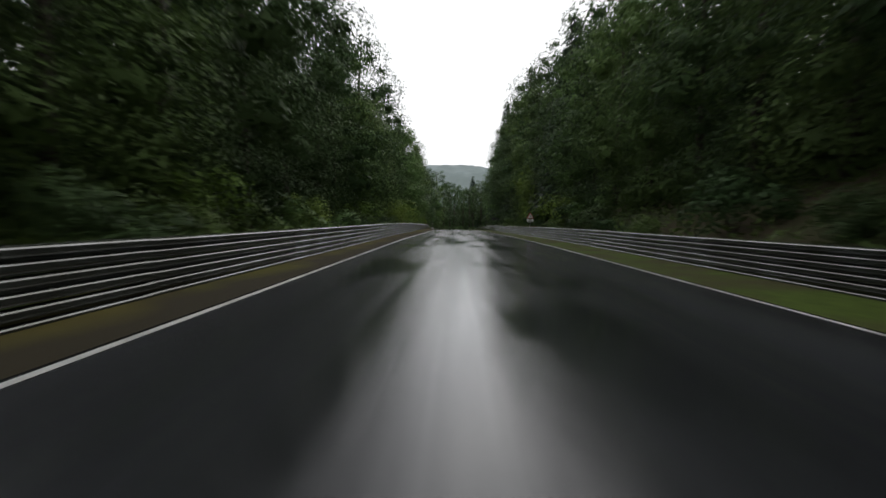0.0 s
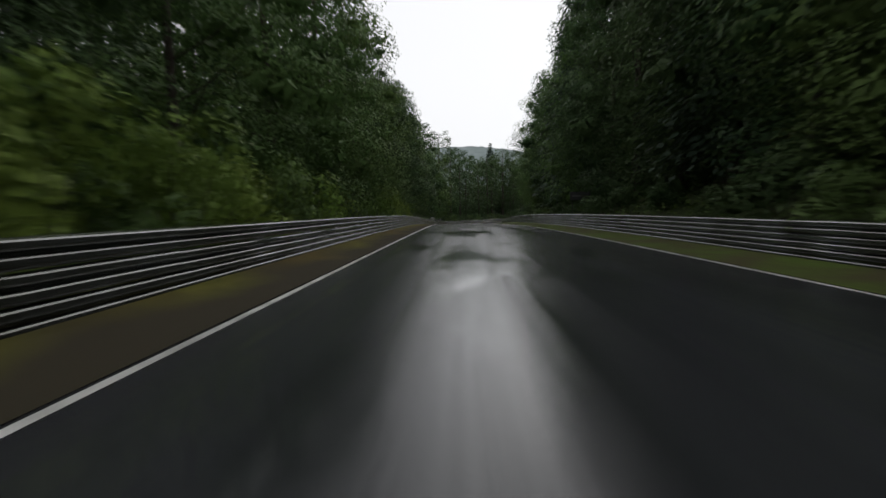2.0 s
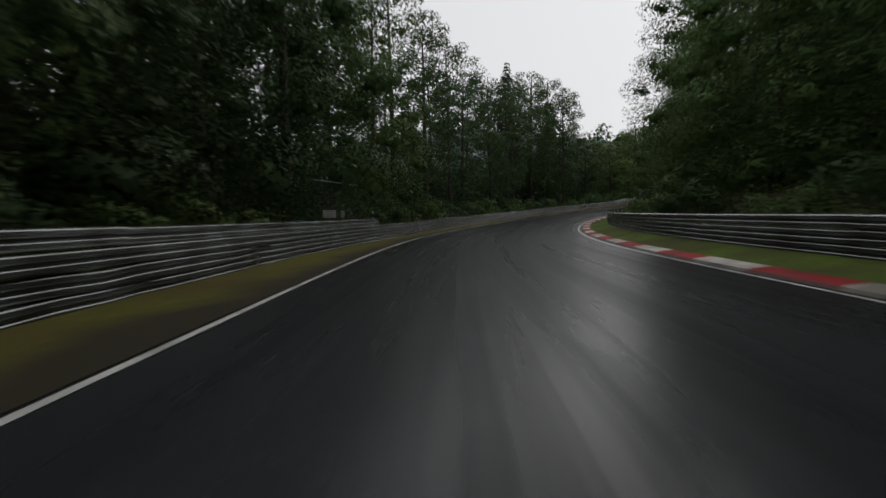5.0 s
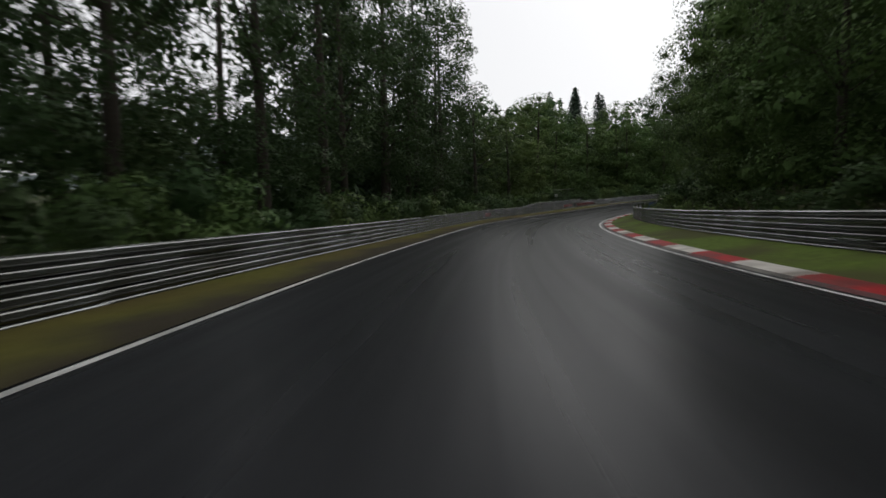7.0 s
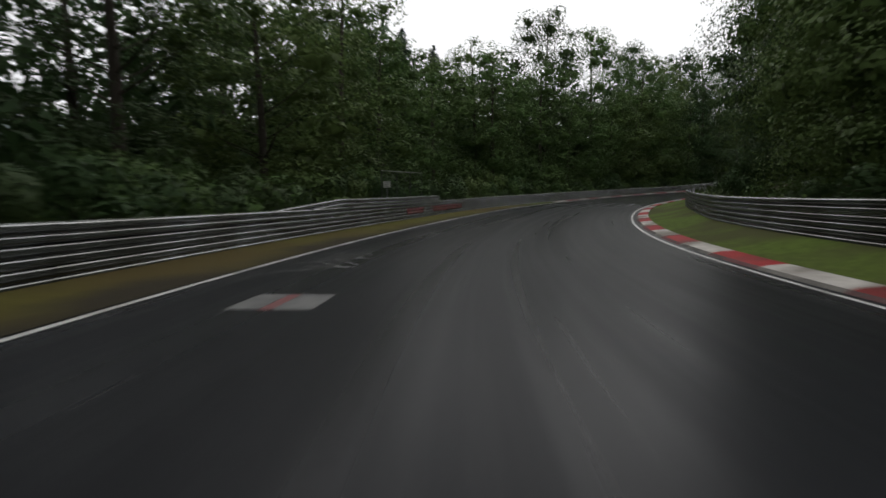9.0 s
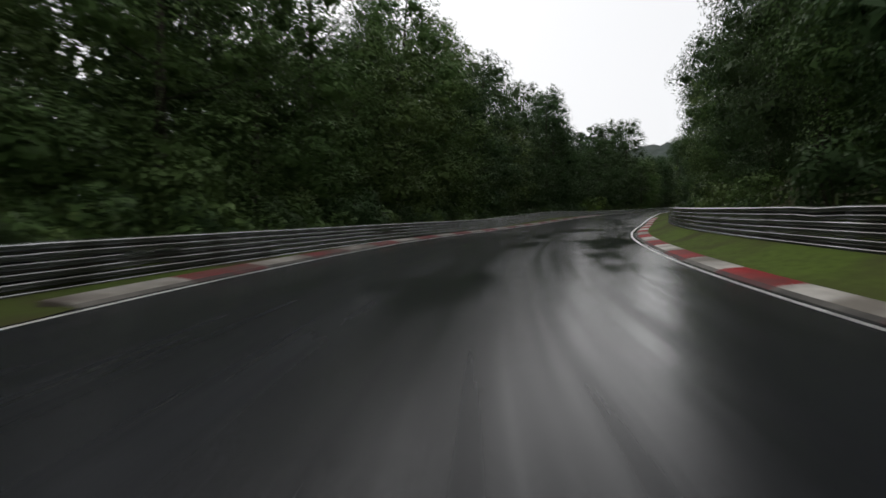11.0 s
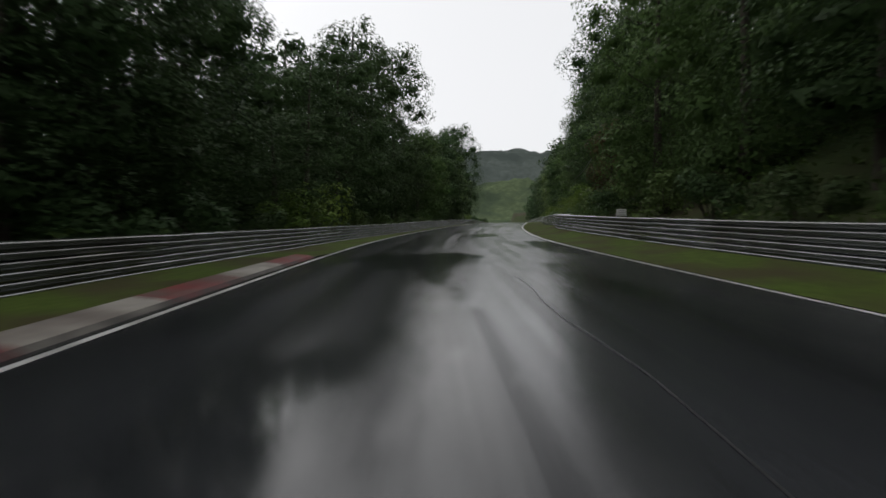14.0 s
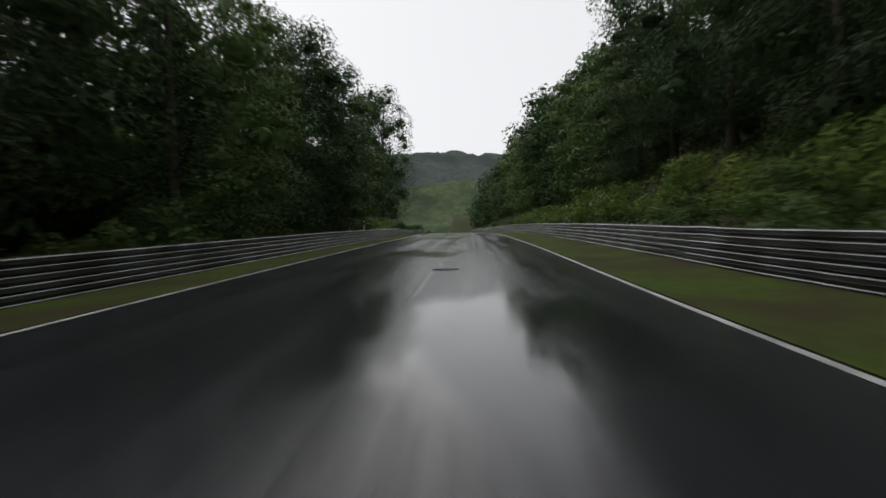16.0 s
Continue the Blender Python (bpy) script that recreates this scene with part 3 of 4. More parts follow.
def clump_cloud(g, centres, radii, count, size, inner=16, fine=False):
    """Leaves over the skins of clumps, and some large dark sprays deep inside each."""
    centres, radii = np.array(centres), np.array(radii)
    wgt = radii[:, 0] * radii[:, 2]
    if fine:
        wgt = wgt / np.interp(centres[:, 2], [0, 6, 20], [0.62, 0.68, 1.2]) ** 1.5
    pick = g.choice(len(centres), count, p=wgt / wgt.sum())
    d = g.normal(size=(count, 3))
    d[:, 2] += 0.35
    d /= np.linalg.norm(d, axis=1)[:, None]
    # each clump breaks up into twigs: leaves gather round a few dozen directions
    knots = g.normal(size=(60, 3))
    knots /= np.linalg.norm(knots, axis=1)[:, None]
    near = knots[(g.integers(0, 60, count) + pick * 7) % 60]
    d = d * 0.62 + near * 0.55
    d /= np.linalg.norm(d, axis=1)[:, None]
    pos = centres[pick] + d * radii[pick] * (0.8 + 0.3 * g.random((count, 1)))
    if fine:
        size = size * np.interp(pos[:, 2:3], [0, 6, 20], [0.62, 0.68, 1.2])
    face = d + g.normal(size=(count, 3)) * 0.08 + (0, 0, 0.1)
    m = inner * len(centres)
    deep = g.normal(size=(m, 3))
    deep /= np.linalg.norm(deep, axis=1)[:, None]
    home = np.repeat(centres, inner, 0) + deep * np.repeat(radii, inner, 0) * 0.5 * g.random((m, 1))
    quads = np.concatenate([leaf_quads(g, pos, d, size), leaf_quads(g, home, deep, np.repeat(radii[:, :1], inner, 0) * 0.22)])
    face = np.concatenate([face, deep])
    return quads, face / np.linalg.norm(face, axis=1)[:, None]


def tube_mesh(name, paths, mat):
    """Tapered tubes: each path is a list of (point, radius)."""
    vs, fs = [], []
    for path, sides in paths:
        first = len(vs)
        for (p, r) in path:
            vs += [(p[0] + r * math.cos(2 * math.pi * k / sides), p[1] + r * math.sin(2 * math.pi * k / sides), p[2]) for k in range(sides)]
        for i in range(len(path) - 1):
            for k in range(sides):
                a, b = first + i * sides, first + (i + 1) * sides
                fs.append((a + k, a + (k + 1) % sides, b + (k + 1) % sides, b + k))
    return mesh(name, vs, fs, mat, True)


def trunk_mesh(rng, height, girth, limbs):
    lean = rng.uniform(-0.5, 0.5), rng.uniform(-0.5, 0.5)
    at = lambda f: (lean[0] * f * f, lean[1] * f * f, height * f)
    paths = [([((at(k / 6)[0], at(k / 6)[1], height * k / 6 - 0.7 * (k == 0)), girth * (1.4 if k == 0 else 1 - 0.14 * k)) for k in range(7)], 8)]
    for _ in range(limbs):
        f, a, r = rng.uniform(0.25, 0.85), rng.uniform(0, 6.283), rng.uniform(1.8, 3.8)
        x, y, z = at(f)
        w = girth * (1.1 - f)
        paths.append(([((x, y, z), w * 0.42), ((x + r * 0.5 * math.cos(a), y + r * 0.5 * math.sin(a), z + 0.8), w * 0.27), ((x + r * math.cos(a), y + r * math.sin(a), z + 2.0), 0.02)], 5))
    return tube_mesh("trunk", paths, BARK)


def broad_crown(seed, height, spread, low, clumps=34, airy=False):
    """Clump centres and radii for a broadleaved crown: billowing boughs with hollows between them."""
    rng = random.Random(seed)
    cs, rs = [], []
    for k in range(clumps):
        f = (k + 0.5) / clumps
        z = height * (low + (0.95 - low) * f)
        env = spread * (math.sin(math.pi * min(1, 0.1 + 0.8 * f)) ** 0.75)
        a = k * 2.4 + rng.uniform(-0.5, 0.5)
        r = spread * rng.choice((0.2, 0.26, 0.32, 0.4, 0.46)) * (0.64 if airy else 1.0) * (1.1 - 0.35 * f)
        q = max(0.0, env - r * 0.55) * math.sqrt(rng.uniform(0.3, 1.0))
        cs.append((q * math.cos(a), q * math.sin(a), z - r * 0.5))
        rs.append((r * rng.uniform(0.9, 1.3), r * rng.uniform(0.9, 1.3), r * rng.uniform(0.6, 0.95)))
    return cs, rs


def broad_tree(seed, height, spread, low, count, size, mat, airy=False):
    g = np.random.default_rng(seed)
    cs, rs = broad_crown(seed, height, spread, low, 60 if airy else 36, airy)
    quads, face = clump_cloud(g, cs, rs, count, size, 12 if airy else 130, True)
    return trunk_mesh(random.Random(seed), height * 0.92, height * 0.013 + 0.03, 12), quad_mesh("crown", quads, mat, face)


def spruce_quads(seed, height, spread, count):
    g = np.random.default_rng(seed)
    f = g.random(count) ** 0.65
    tier = np.round((1 - f) * height / 0.62) * 0.62 + g.normal(size=count) * 0.2
    z = 0.08 * height + 0.92 * np.minimum(tier, height * 0.995)
    f = np.clip(1 - tier / height, 0.01, 1)
    reach = spread * (f**0.72 + 0.05) * g.uniform(0.7, 1.15, count)
    a = g.uniform(0, 2 * np.pi, count)
    spoke = np.round(a / 0.5) * 0.5 + tier * 1.7
    a = np.where(g.random(count) < 0.6, spoke + g.normal(size=count) * 0.12, a)
    q = reach * np.sqrt(g.uniform(0.08, 1.0, count))
    pos = np.stack([q * np.cos(a), q * np.sin(a), z - q * 0.32 + 0.06 * q * q / np.maximum(reach, 0.3)], 1)
    out = np.stack([np.cos(a), np.sin(a), np.full(count, -0.35)], 1)
    side = np.stack([-np.sin(a), np.cos(a), g.normal(size=count) * 0.3], 1)
    ln, wd = g.uniform(0.3, 0.65, (count, 1)), g.uniform(0.08, 0.17, (count, 1))
    hang = np.array([0, 0, -0.15])
    return np.stack([pos - out * ln * 0.5, pos + side * wd + hang * 0.3, pos + out * ln * 0.5 + hang, pos - side * wd + hang * 0.3], 1)


def spruce(seed, height, spread, count):
    return trunk_mesh(random.Random(seed), height * 0.985, height * 0.011 + 0.03, 0), quad_mesh("crown", spruce_quads(seed, height, spread, count), NEEDLE)


def bush_kind(seed, size, count, mat, leaf=0.2):
    rng, g = random.Random(seed), np.random.default_rng(seed)
    cs, rs, stems = [], [], []
    for _ in range(14):
        a, q = rng.uniform(0, 6.283), rng.uniform(0, 0.85) * size
        r = size * rng.uniform(0.25, 0.42)
        z = r * 0.5 + rng.uniform(0, 0.85) * size * (1.1 - 0.5 * q / size)
        cs.append((q * math.cos(a), q * math.sin(a), z))
        rs.append((r, r, r * 0.85))
        stems.append(([((0.1 * math.cos(a), 0.1 * math.sin(a), -0.2), 0.03), ((q * math.cos(a), q * math.sin(a), z), 0.012)], 4))
    quads, face = clump_cloud(g, cs, rs, count, leaf)
    return tube_mesh("branchwork", stems, BARK), quad_mesh("foliage", quads, mat, face)


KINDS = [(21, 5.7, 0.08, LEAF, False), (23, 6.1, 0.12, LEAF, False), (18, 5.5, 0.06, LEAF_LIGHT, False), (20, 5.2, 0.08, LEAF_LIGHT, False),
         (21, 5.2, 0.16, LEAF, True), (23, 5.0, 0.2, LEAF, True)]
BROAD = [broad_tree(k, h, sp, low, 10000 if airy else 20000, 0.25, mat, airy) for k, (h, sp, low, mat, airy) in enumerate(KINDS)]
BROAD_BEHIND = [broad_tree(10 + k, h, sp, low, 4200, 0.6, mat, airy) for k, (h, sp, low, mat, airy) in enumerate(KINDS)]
SPRUCES = [spruce(20, 21, 4.0, 4600), spruce(21, 24, 4.3, 5000)]
BUSHES = [bush_kind(30 + k, s, 1700, m, 0.16) for k, (s, m) in enumerate([(1.6, LEAF), (2.0, LEAF_FRESH), (1.4, LEAF), (1.7, LEAF_LIGHT)])]
TREE_LABEL = ["tall broadleaved tree with dense dark green foliage", "tall broad tree with billowing dark green crown", "broad tree with lighter fresh green leaves", "slender broadleaved tree leafy down to the ground",
              "airy broadleaved tree with sky showing through its crown", "tall airy tree with open crown above a bare trunk"]


def stand(name, kind, names, x, y, z, turn, scale, label, category, group):
    """A plant of two parts on the ground."""
    thing = tagged(new(name), label, category, group=group)
    sx = scale if not isinstance(scale, tuple) else scale[0]
    sz = scale if not isinstance(scale, tuple) else scale[1]
    thing.matrix_basis = Matrix.Translation((x, y, z)) @ Matrix.Rotation(turn, 4, "Z") @ Matrix.Diagonal((sx, sx, sz, 1))
    for nm, me in zip(names, kind):
        under(nm, me, thing)
    return thing


def plant_tree(which, x, y, z, scale, rng, behind=False):
    if which < 0:
        return stand("spruce", SPRUCES[-1 - which], ("trunk", "crown"), x, y, z - 0.25, rng.uniform(0, 6.28), scale, "tall dark green spruce standing in the roadside wood", "tree", "spruces in the wood")
    return stand("broadleaved_tree", (BROAD_BEHIND if behind else BROAD)[which], ("trunk", "crown"), x, y, z - 0.25, rng.uniform(0, 6.28), scale, TREE_LABEL[which], "tree", "broadleaved trees in the wood")


def land_at(u, w):
    p = road(u, w)
    z, _, ww = land(p[0], p[1])
    return float(p[0]), float(p[1]), float(z[0]), float(ww[0])


def tall_left(u):
    return float(np.interp(u, [-3, 7, 8.3, 9.4, 9.7, 11.8, 12.2, 12.7, 13, 14.5, 14.92, 15.0, 15.38, 15.6, 16.4, 17.1, 26], [1.06, 1.06, 1.05, 1.05, 0.84, 0.84, 0.92, 0.9, 0.88, 0.8, 0.8, 0.42, 0.42, 0.9, 1.05, 0.75, 0.8]))


def tall_right(u):
    return float(np.interp(u, [-3, 4.6, 6, 11.5, 12.2, 13.6, 14.5, 15.9, 16.4, 26], [1.16, 1.16, 0.98, 0.98, 1.12, 1.12, 0.95, 0.95, 0.85, 0.75]))


def back_left(u):
    return float(np.interp(u, [-3, 2.5, 3.2, 4.8, 8, 10.2, 11.5, 12.3, 13, 15.3, 16, 26], [5.3, 5.3, 3.7, 3.7, 4.4, 6.4, 6.4, 4.6, 3.8, 3.8, 4.4, 4.4]))


def back_right(u):
    return float(np.interp(u, [-3, 3.5, 5, 11, 12, 15.9, 16.4, 26], [5.6, 4.8, 4.0, 4.0, 3.6, 3.8, 6.0, 7.5]))


rng = random.Random(7)
for sg, extra, gap, kinds in ((-1, 0.0, 7.2, (0, 1, 2, 3)), (-1, 6.5, 9.5, (0, 1, 3, 0, -1, -2)), (1, 0.0, 7.4, (0, 1, 2, 3, 0)), (1, 6.5, 8.5, (0, 1, 2, 3, -1, -2, 1))):
    s, end = float(s_of(0.05)), float(s_of(21.8))
    while s < end:
        u = float(u_of(s))
        if sg < 0:
            w = float(wood_left(u)) - back_left(u) - extra + rng.uniform(-1.3, 0.9)
        else:
            w = float(wood_right(u)) + back_right(u) + extra + rng.uniform(-0.9, 1.3)
        x, y, z, ww = land_at(u, w)
        s += gap * rng.uniform(0.72, 1.3)
        if abs(ww) < abs(w) - 2.5 or (sg < 0 and u > 18.0) or (sg > 0 and extra == 0 and 15.35 < u < 16.0):
            continue
        sc = (tall_left(u) if sg < 0 else tall_right(u)) * rng.uniform(0.82, 1.08)
        if sg < 0 and extra > 0 and not 14.95 < u < 15.42:
            sc = max(sc, 0.8)
        # Left, 10.1 to 12.8: paler leaf kinds put distance haze into the colour.
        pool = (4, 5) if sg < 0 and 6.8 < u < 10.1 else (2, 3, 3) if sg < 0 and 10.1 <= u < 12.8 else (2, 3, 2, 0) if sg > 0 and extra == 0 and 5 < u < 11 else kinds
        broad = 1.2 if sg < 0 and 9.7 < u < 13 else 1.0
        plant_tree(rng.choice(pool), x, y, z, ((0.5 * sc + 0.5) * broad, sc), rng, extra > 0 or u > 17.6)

for sg in (-1, 1):
    s, end = float(s_of(-0.1)), float(s_of(21))
    while s < end:
        u = float(u_of(s))
        k, big = rng.choice((0, 0, 2, 3, 3)), rng.uniform(0.7, 1.35)
        big *= 0.55 if sg > 0 and u > 15.9 else 1.0
        off = (1.6, 2.0, 1.4, 1.7)[k] * big * 0.95 + rng.uniform(0.2, 2.0)
        w = float(rail_left(u)) - off if sg < 0 else float(rail_right(u)) + off
        x, y, z, ww = land_at(u, w)
        stand("bush", BUSHES[k], ("branchwork", "foliage"), x, y, z - 0.2, rng.uniform(0, 6.28), big, "bushy light green shrub behind the guardrail" if k in (1, 3) else "dark green leafy shrub behind the guardrail", "bush", "bushes along the track")
        s += rng.uniform(4.4, 7.4)


# ---- woods further back, and what grows on the banks ----
def joined_woods():
    """All trees of the deeper rows as one mesh of leaf clumps."""
    g, r = np.random.default_rng(3), random.Random(3)
    quads, spr, faces = [], [], []
    spots = []
    # Rows before station 0 stay unseen, added to block sky light from behind.
    for sg, off, gap, u0, u1 in ((-1, 14, 6.5, 0, 24.5), (-1, 21, 8, 0, 24.5), (-1, 30, 10, 0, 25), (1, 18, 8.5, 0, 25), (1, 27, 10, 0, 25), (1, 40, 12, 0, 25), (-1, 3.5, 7, -2.8, 0), (1, 4, 7, -2.8, 0), (-1, 4, 6.5, 21.8, 25), (1, 7, 6.5, 21.8, 25), (-1, 10, 8, 21.8, 25), (1, 12, 8, 21.8, 25)):
        s, end = float(s_of(u0)), float(s_of(u1))
        while s < end:
            u = float(u_of(s))
            w = (float(wood_left(u)) - off if sg < 0 else float(wood_right(u)) + off) + r.uniform(-3, 3)
            s += gap * r.uniform(0.7, 1.3)
            x, y, z, ww = land_at(u, w)
            if sg < 0 and u > 18.0 and off < 45:
                continue
            if sg < 0 and (6.4 < u < 10.2 or 14.95 < u < 15.45) and off > 10 and r.random() < 0.9:
                continue
            if abs(ww) > abs(w) - 3:
                spots.append((x, y, z, (tall_left(u) * (0.85 if 6.5 < u < 9.6 or 14.6 < u < 16.4 else 1.08) if sg < 0 else tall_right(u)) * r.uniform(0.8, 1.15)))
    s, end = float(s_of(-0.5)), float(s_of(18.5))
    while s < end:
        u = float(u_of(s))
        w = float(wood_left(u)) - r.uniform(9.0, 14.0)
        s += r.uniform(1.2, 2.0)
        x, y, z, ww = land_at(u, w)
        if abs(ww) < abs(w) - 3:
            continue
        n = 9
        cs = np.stack([g.normal(size=n) * 1.2 + x, g.normal(size=n) * 1.2 + y, z + g.uniform(0.2, 6.2, n)], 1)
        q, fc = clump_cloud(g, cs, np.full((n, 3), 1.5) * g.uniform(0.7, 1.2, (n, 1)), 260, 0.75)
        faces.append(fc)
        quads.append(q)
    for k, (x, y, z, sc) in enumerate(spots):
        if r.random() < 0.22:
            q = spruce_quads(100 + k, 22 * sc, 3.3, 600)
            spr.append(q + (x, y, z))
            continue
        cs, rs = broad_crown(200 + k, 21 * sc, 4.8, 0.08, clumps=22)
        cs, rs = np.array(cs) + (x, y, z), np.array(rs) * 1.25
        q, fc = clump_cloud(g, cs, rs, 900, 0.95, 12)
        faces.append(fc)
        quads.append(q)
    a = new("woodland", quad_mesh("woodland", np.concatenate(quads), LEAF, np.concatenate(faces)))
    tagged(a, "deep broadleaved woodland behind the roadside trees", "woodland", kind="stuff")
    b = new("spruce_woodland", quad_mesh("spruce_woodland", np.concatenate(spr), NEEDLE))
    tagged(b, "dark spruces scattered in the deeper woodland", "woodland", kind="stuff")


joined_woods()


def cover(name, mat, count, u0, u1, near, far, height, size, label, category, seed, sides=(-1, 1)):
    """Low growth strewn over the land between near and far metres behind the rails."""
    g = np.random.default_rng(seed)
    s = g.uniform(float(s_of(u0)), float(s_of(u1)), count)
    u = u_of(s)
    side = g.choice(sides, count)
    off = near + (far - near) * g.random(count) ** 1.3
    w = np.where(side < 0, rail_left(u) - off, rail_right(u) + off)
    p = road(u, w)
    z, _, ww = land(p[:, 0], p[:, 1])
    p[:, 2] = np.where(off < 1.2, p[:, 2] + np.where(side < 0, rise_left(u), rise_right(u)), z) + g.random(count) ** 2 * height
    keep = np.abs(ww) > np.abs(w) - 1.0
    out = np.tile((0.0, 0.0, 1.0), (count, 1)) + g.normal(size=(count, 3)) * 0.6
    nor = out[keep] * (0.5, 0.5, 1.0)
    ob = new(name, quad_mesh(name, leaf_quads(g, p[keep], out[keep], size), mat, nor / np.linalg.norm(nor, axis=1)[:, None]))
    return tagged(ob, label, category, kind="stuff")


UNDER = leaf_material("bank_herbs", (0.055, 0.085, 0.022))
cover("undergrowth", UNDER, 90000, -0.2, 21, 0.5, 9, 0.9, 0.26, "nettles, ferns and herbs covering the banks", "undergrowth", 41)
cover("bank_undergrowth", UNDER, 22000, 15.9, 18.6, 0.6, 9, 0.7, 0.26, "light green herbs and brambles on the open bank", "undergrowth", 42, (1,))


def distant_woods():
    """Coarse tree tops over the land further off."""
    g, r = np.random.default_rng(9), random.Random(9)
    quads, faces = [], []
    for _ in range(1500):
        x, y = r.uniform(-140, 430), r.uniform(-90, 440)
        z, u, w = (float(a[0]) for a in land(x, y))
        if abs(w) < 46 or abs(w) > 150 or (w < 0 and 5.5 < u < 10.8):
            continue
        h = r.uniform(14, 22)
        n = 9
        cs = np.stack([g.normal(size=n) * 2.0 + x, g.normal(size=n) * 2.0 + y, z + h * g.uniform(0.25, 0.92, n)], 1)
        rs = np.tile((2.2, 2.2, 2.4), (n, 1)) * g.uniform(0.7, 1.2, (n, 1))
        q, fc = clump_cloud(g, cs, rs, 90, 2.1, 5)
        faces.append(fc)
        quads.append(q)
    ob = new("distant_woodland", quad_mesh("distant_woodland", np.concatenate(quads), LEAF, np.concatenate(faces)))
    tagged(ob, "green woodland covering the surrounding land", "woodland", kind="stuff")


distant_woods()


def blades(name, mat, count, seed, sg):
    """Short grass on both verges."""
    g = np.random.default_rng(seed)
    s = g.uniform(float(s_of(0)), float(s_of(19)), count)
    u = u_of(s)
    side = np.full(count, sg)
    e, h = np.where(side < 0, -rail_left(u), rail_right(u)), half(u)
    kerbed = np.where(side > 0, (u > 5) & (u < 13.65), (u > 11.3) & (u < 14.6))
    lo = h + np.where(side < 0, 0.9, 0.16) + np.where(kerbed, 1.0, 0.0) * np.where(side < 0, 0.3, 1.0)
    f = 1 - 0.16 * g.random(count) ** 2
    w = lo + (e + 0.8 - lo) * f
    rz = np.where(side < 0, rise_left(u), rise_right(u))
    z = np.interp(f, [0, 0.5, 1], [0, 0, 0]) + np.where(w < 0.5 * (h + 0.5 + e), 0.02 + 0.4 * rz * (w - h) / (0.5 * (e - h) + 0.25), 0.03 + 0.4 * rz + (0.06 + 0.6 * rz) * np.clip((w - 0.5 * (h + 0.5 + e)) / (0.5 * (e - h) - 0.25), 0, 1))
    p = road(u, side * w)
    p[:, 2] += z
    tall = g.uniform(0.03, 0.08, count) + 0.14 * (f > 0.9) * g.random(count)
    a = g.uniform(0, 6.283, count)
    d = np.stack([np.cos(a), np.sin(a), 0 * a], 1) * g.uniform(0.012, 0.03, (count, 1))
    tip = g.normal(size=(count, 3)) * 0.05
    tip[:, 2] = tall
    q = np.stack([p - d, p + d, p + d * 0.3 + tip, p - d * 0.3 + tip], 1)
    ob = new(name, quad_mesh(name, q, mat))
    return tagged(ob, "short wet grass growing on the verges", "grass", kind="stuff")


BLADE = leaf_material("grass_blades", (0.095, 0.135, 0.022))
BLADE_DRY = leaf_material("dull_grass_blades", (0.085, 0.085, 0.022))
blades("grass_left", BLADE_DRY, 24000, 12, -1)
blades("grass_right", BLADE, 24000, 13, 1)


def far_hill(name, cx, cy, height, rx, ry, mat, label, nx=150, ny=150, tops=0.0):
    """A far wooded hill behind everything, haze painted into its colour; tops: how far its tree tops stand out, in
    metres.
    """
    X, Y = np.meshgrid(np.linspace(-2.2, 2.2, nx), np.linspace(-2.2, 2.2, ny))
    X, Y = X.ravel(), Y.ravel()
    Z = height * np.exp(-X**2 - Y**2) - 6
    swell = np.array([noise.noise((a * 2.2 + cx, b * 2.2, 0.3)) * 0.16 + noise.noise((a * 17 + cx, b * 17, 1.7)) * 0.03 for a, b in zip(X, Y)])
    crest = np.array([noise.noise((a * rx * 0.06, b * ry * 0.075, 2.9)) + 0.6 * noise.noise((a * rx * 0.15, b * ry * 0.17, 5.1)) for a, b in zip(X, Y)])
    Z = Z * (1 + swell) + tops * crest
    f = [(j * nx + i, j * nx + i + 1, (j + 1) * nx + i + 1, (j + 1) * nx + i) for j in range(ny - 1) for i in range(nx - 1)]
    ob = new(name, mesh(name, np.stack([X * rx + cx, Y * ry + cy, Z], 1), f, mat, True))
    ob.location.z = 4
    return tagged(ob, label, "hill", kind="structure")


far_hill("backdrop_hill", 30, 1150, 98, 420, 260, HAZY_WOOD, "far wooded hill with rainy haze painted into its pale colour", 260, 80, 4.0)
far_hill("backdrop_ridge", 1150, 330, 180, 260, 850, HAZY_RIDGE, "far wooded ridge with rainy haze painted into its grey green", 70, 420, 7.0)
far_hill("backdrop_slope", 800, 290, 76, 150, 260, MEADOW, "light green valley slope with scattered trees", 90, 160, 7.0)


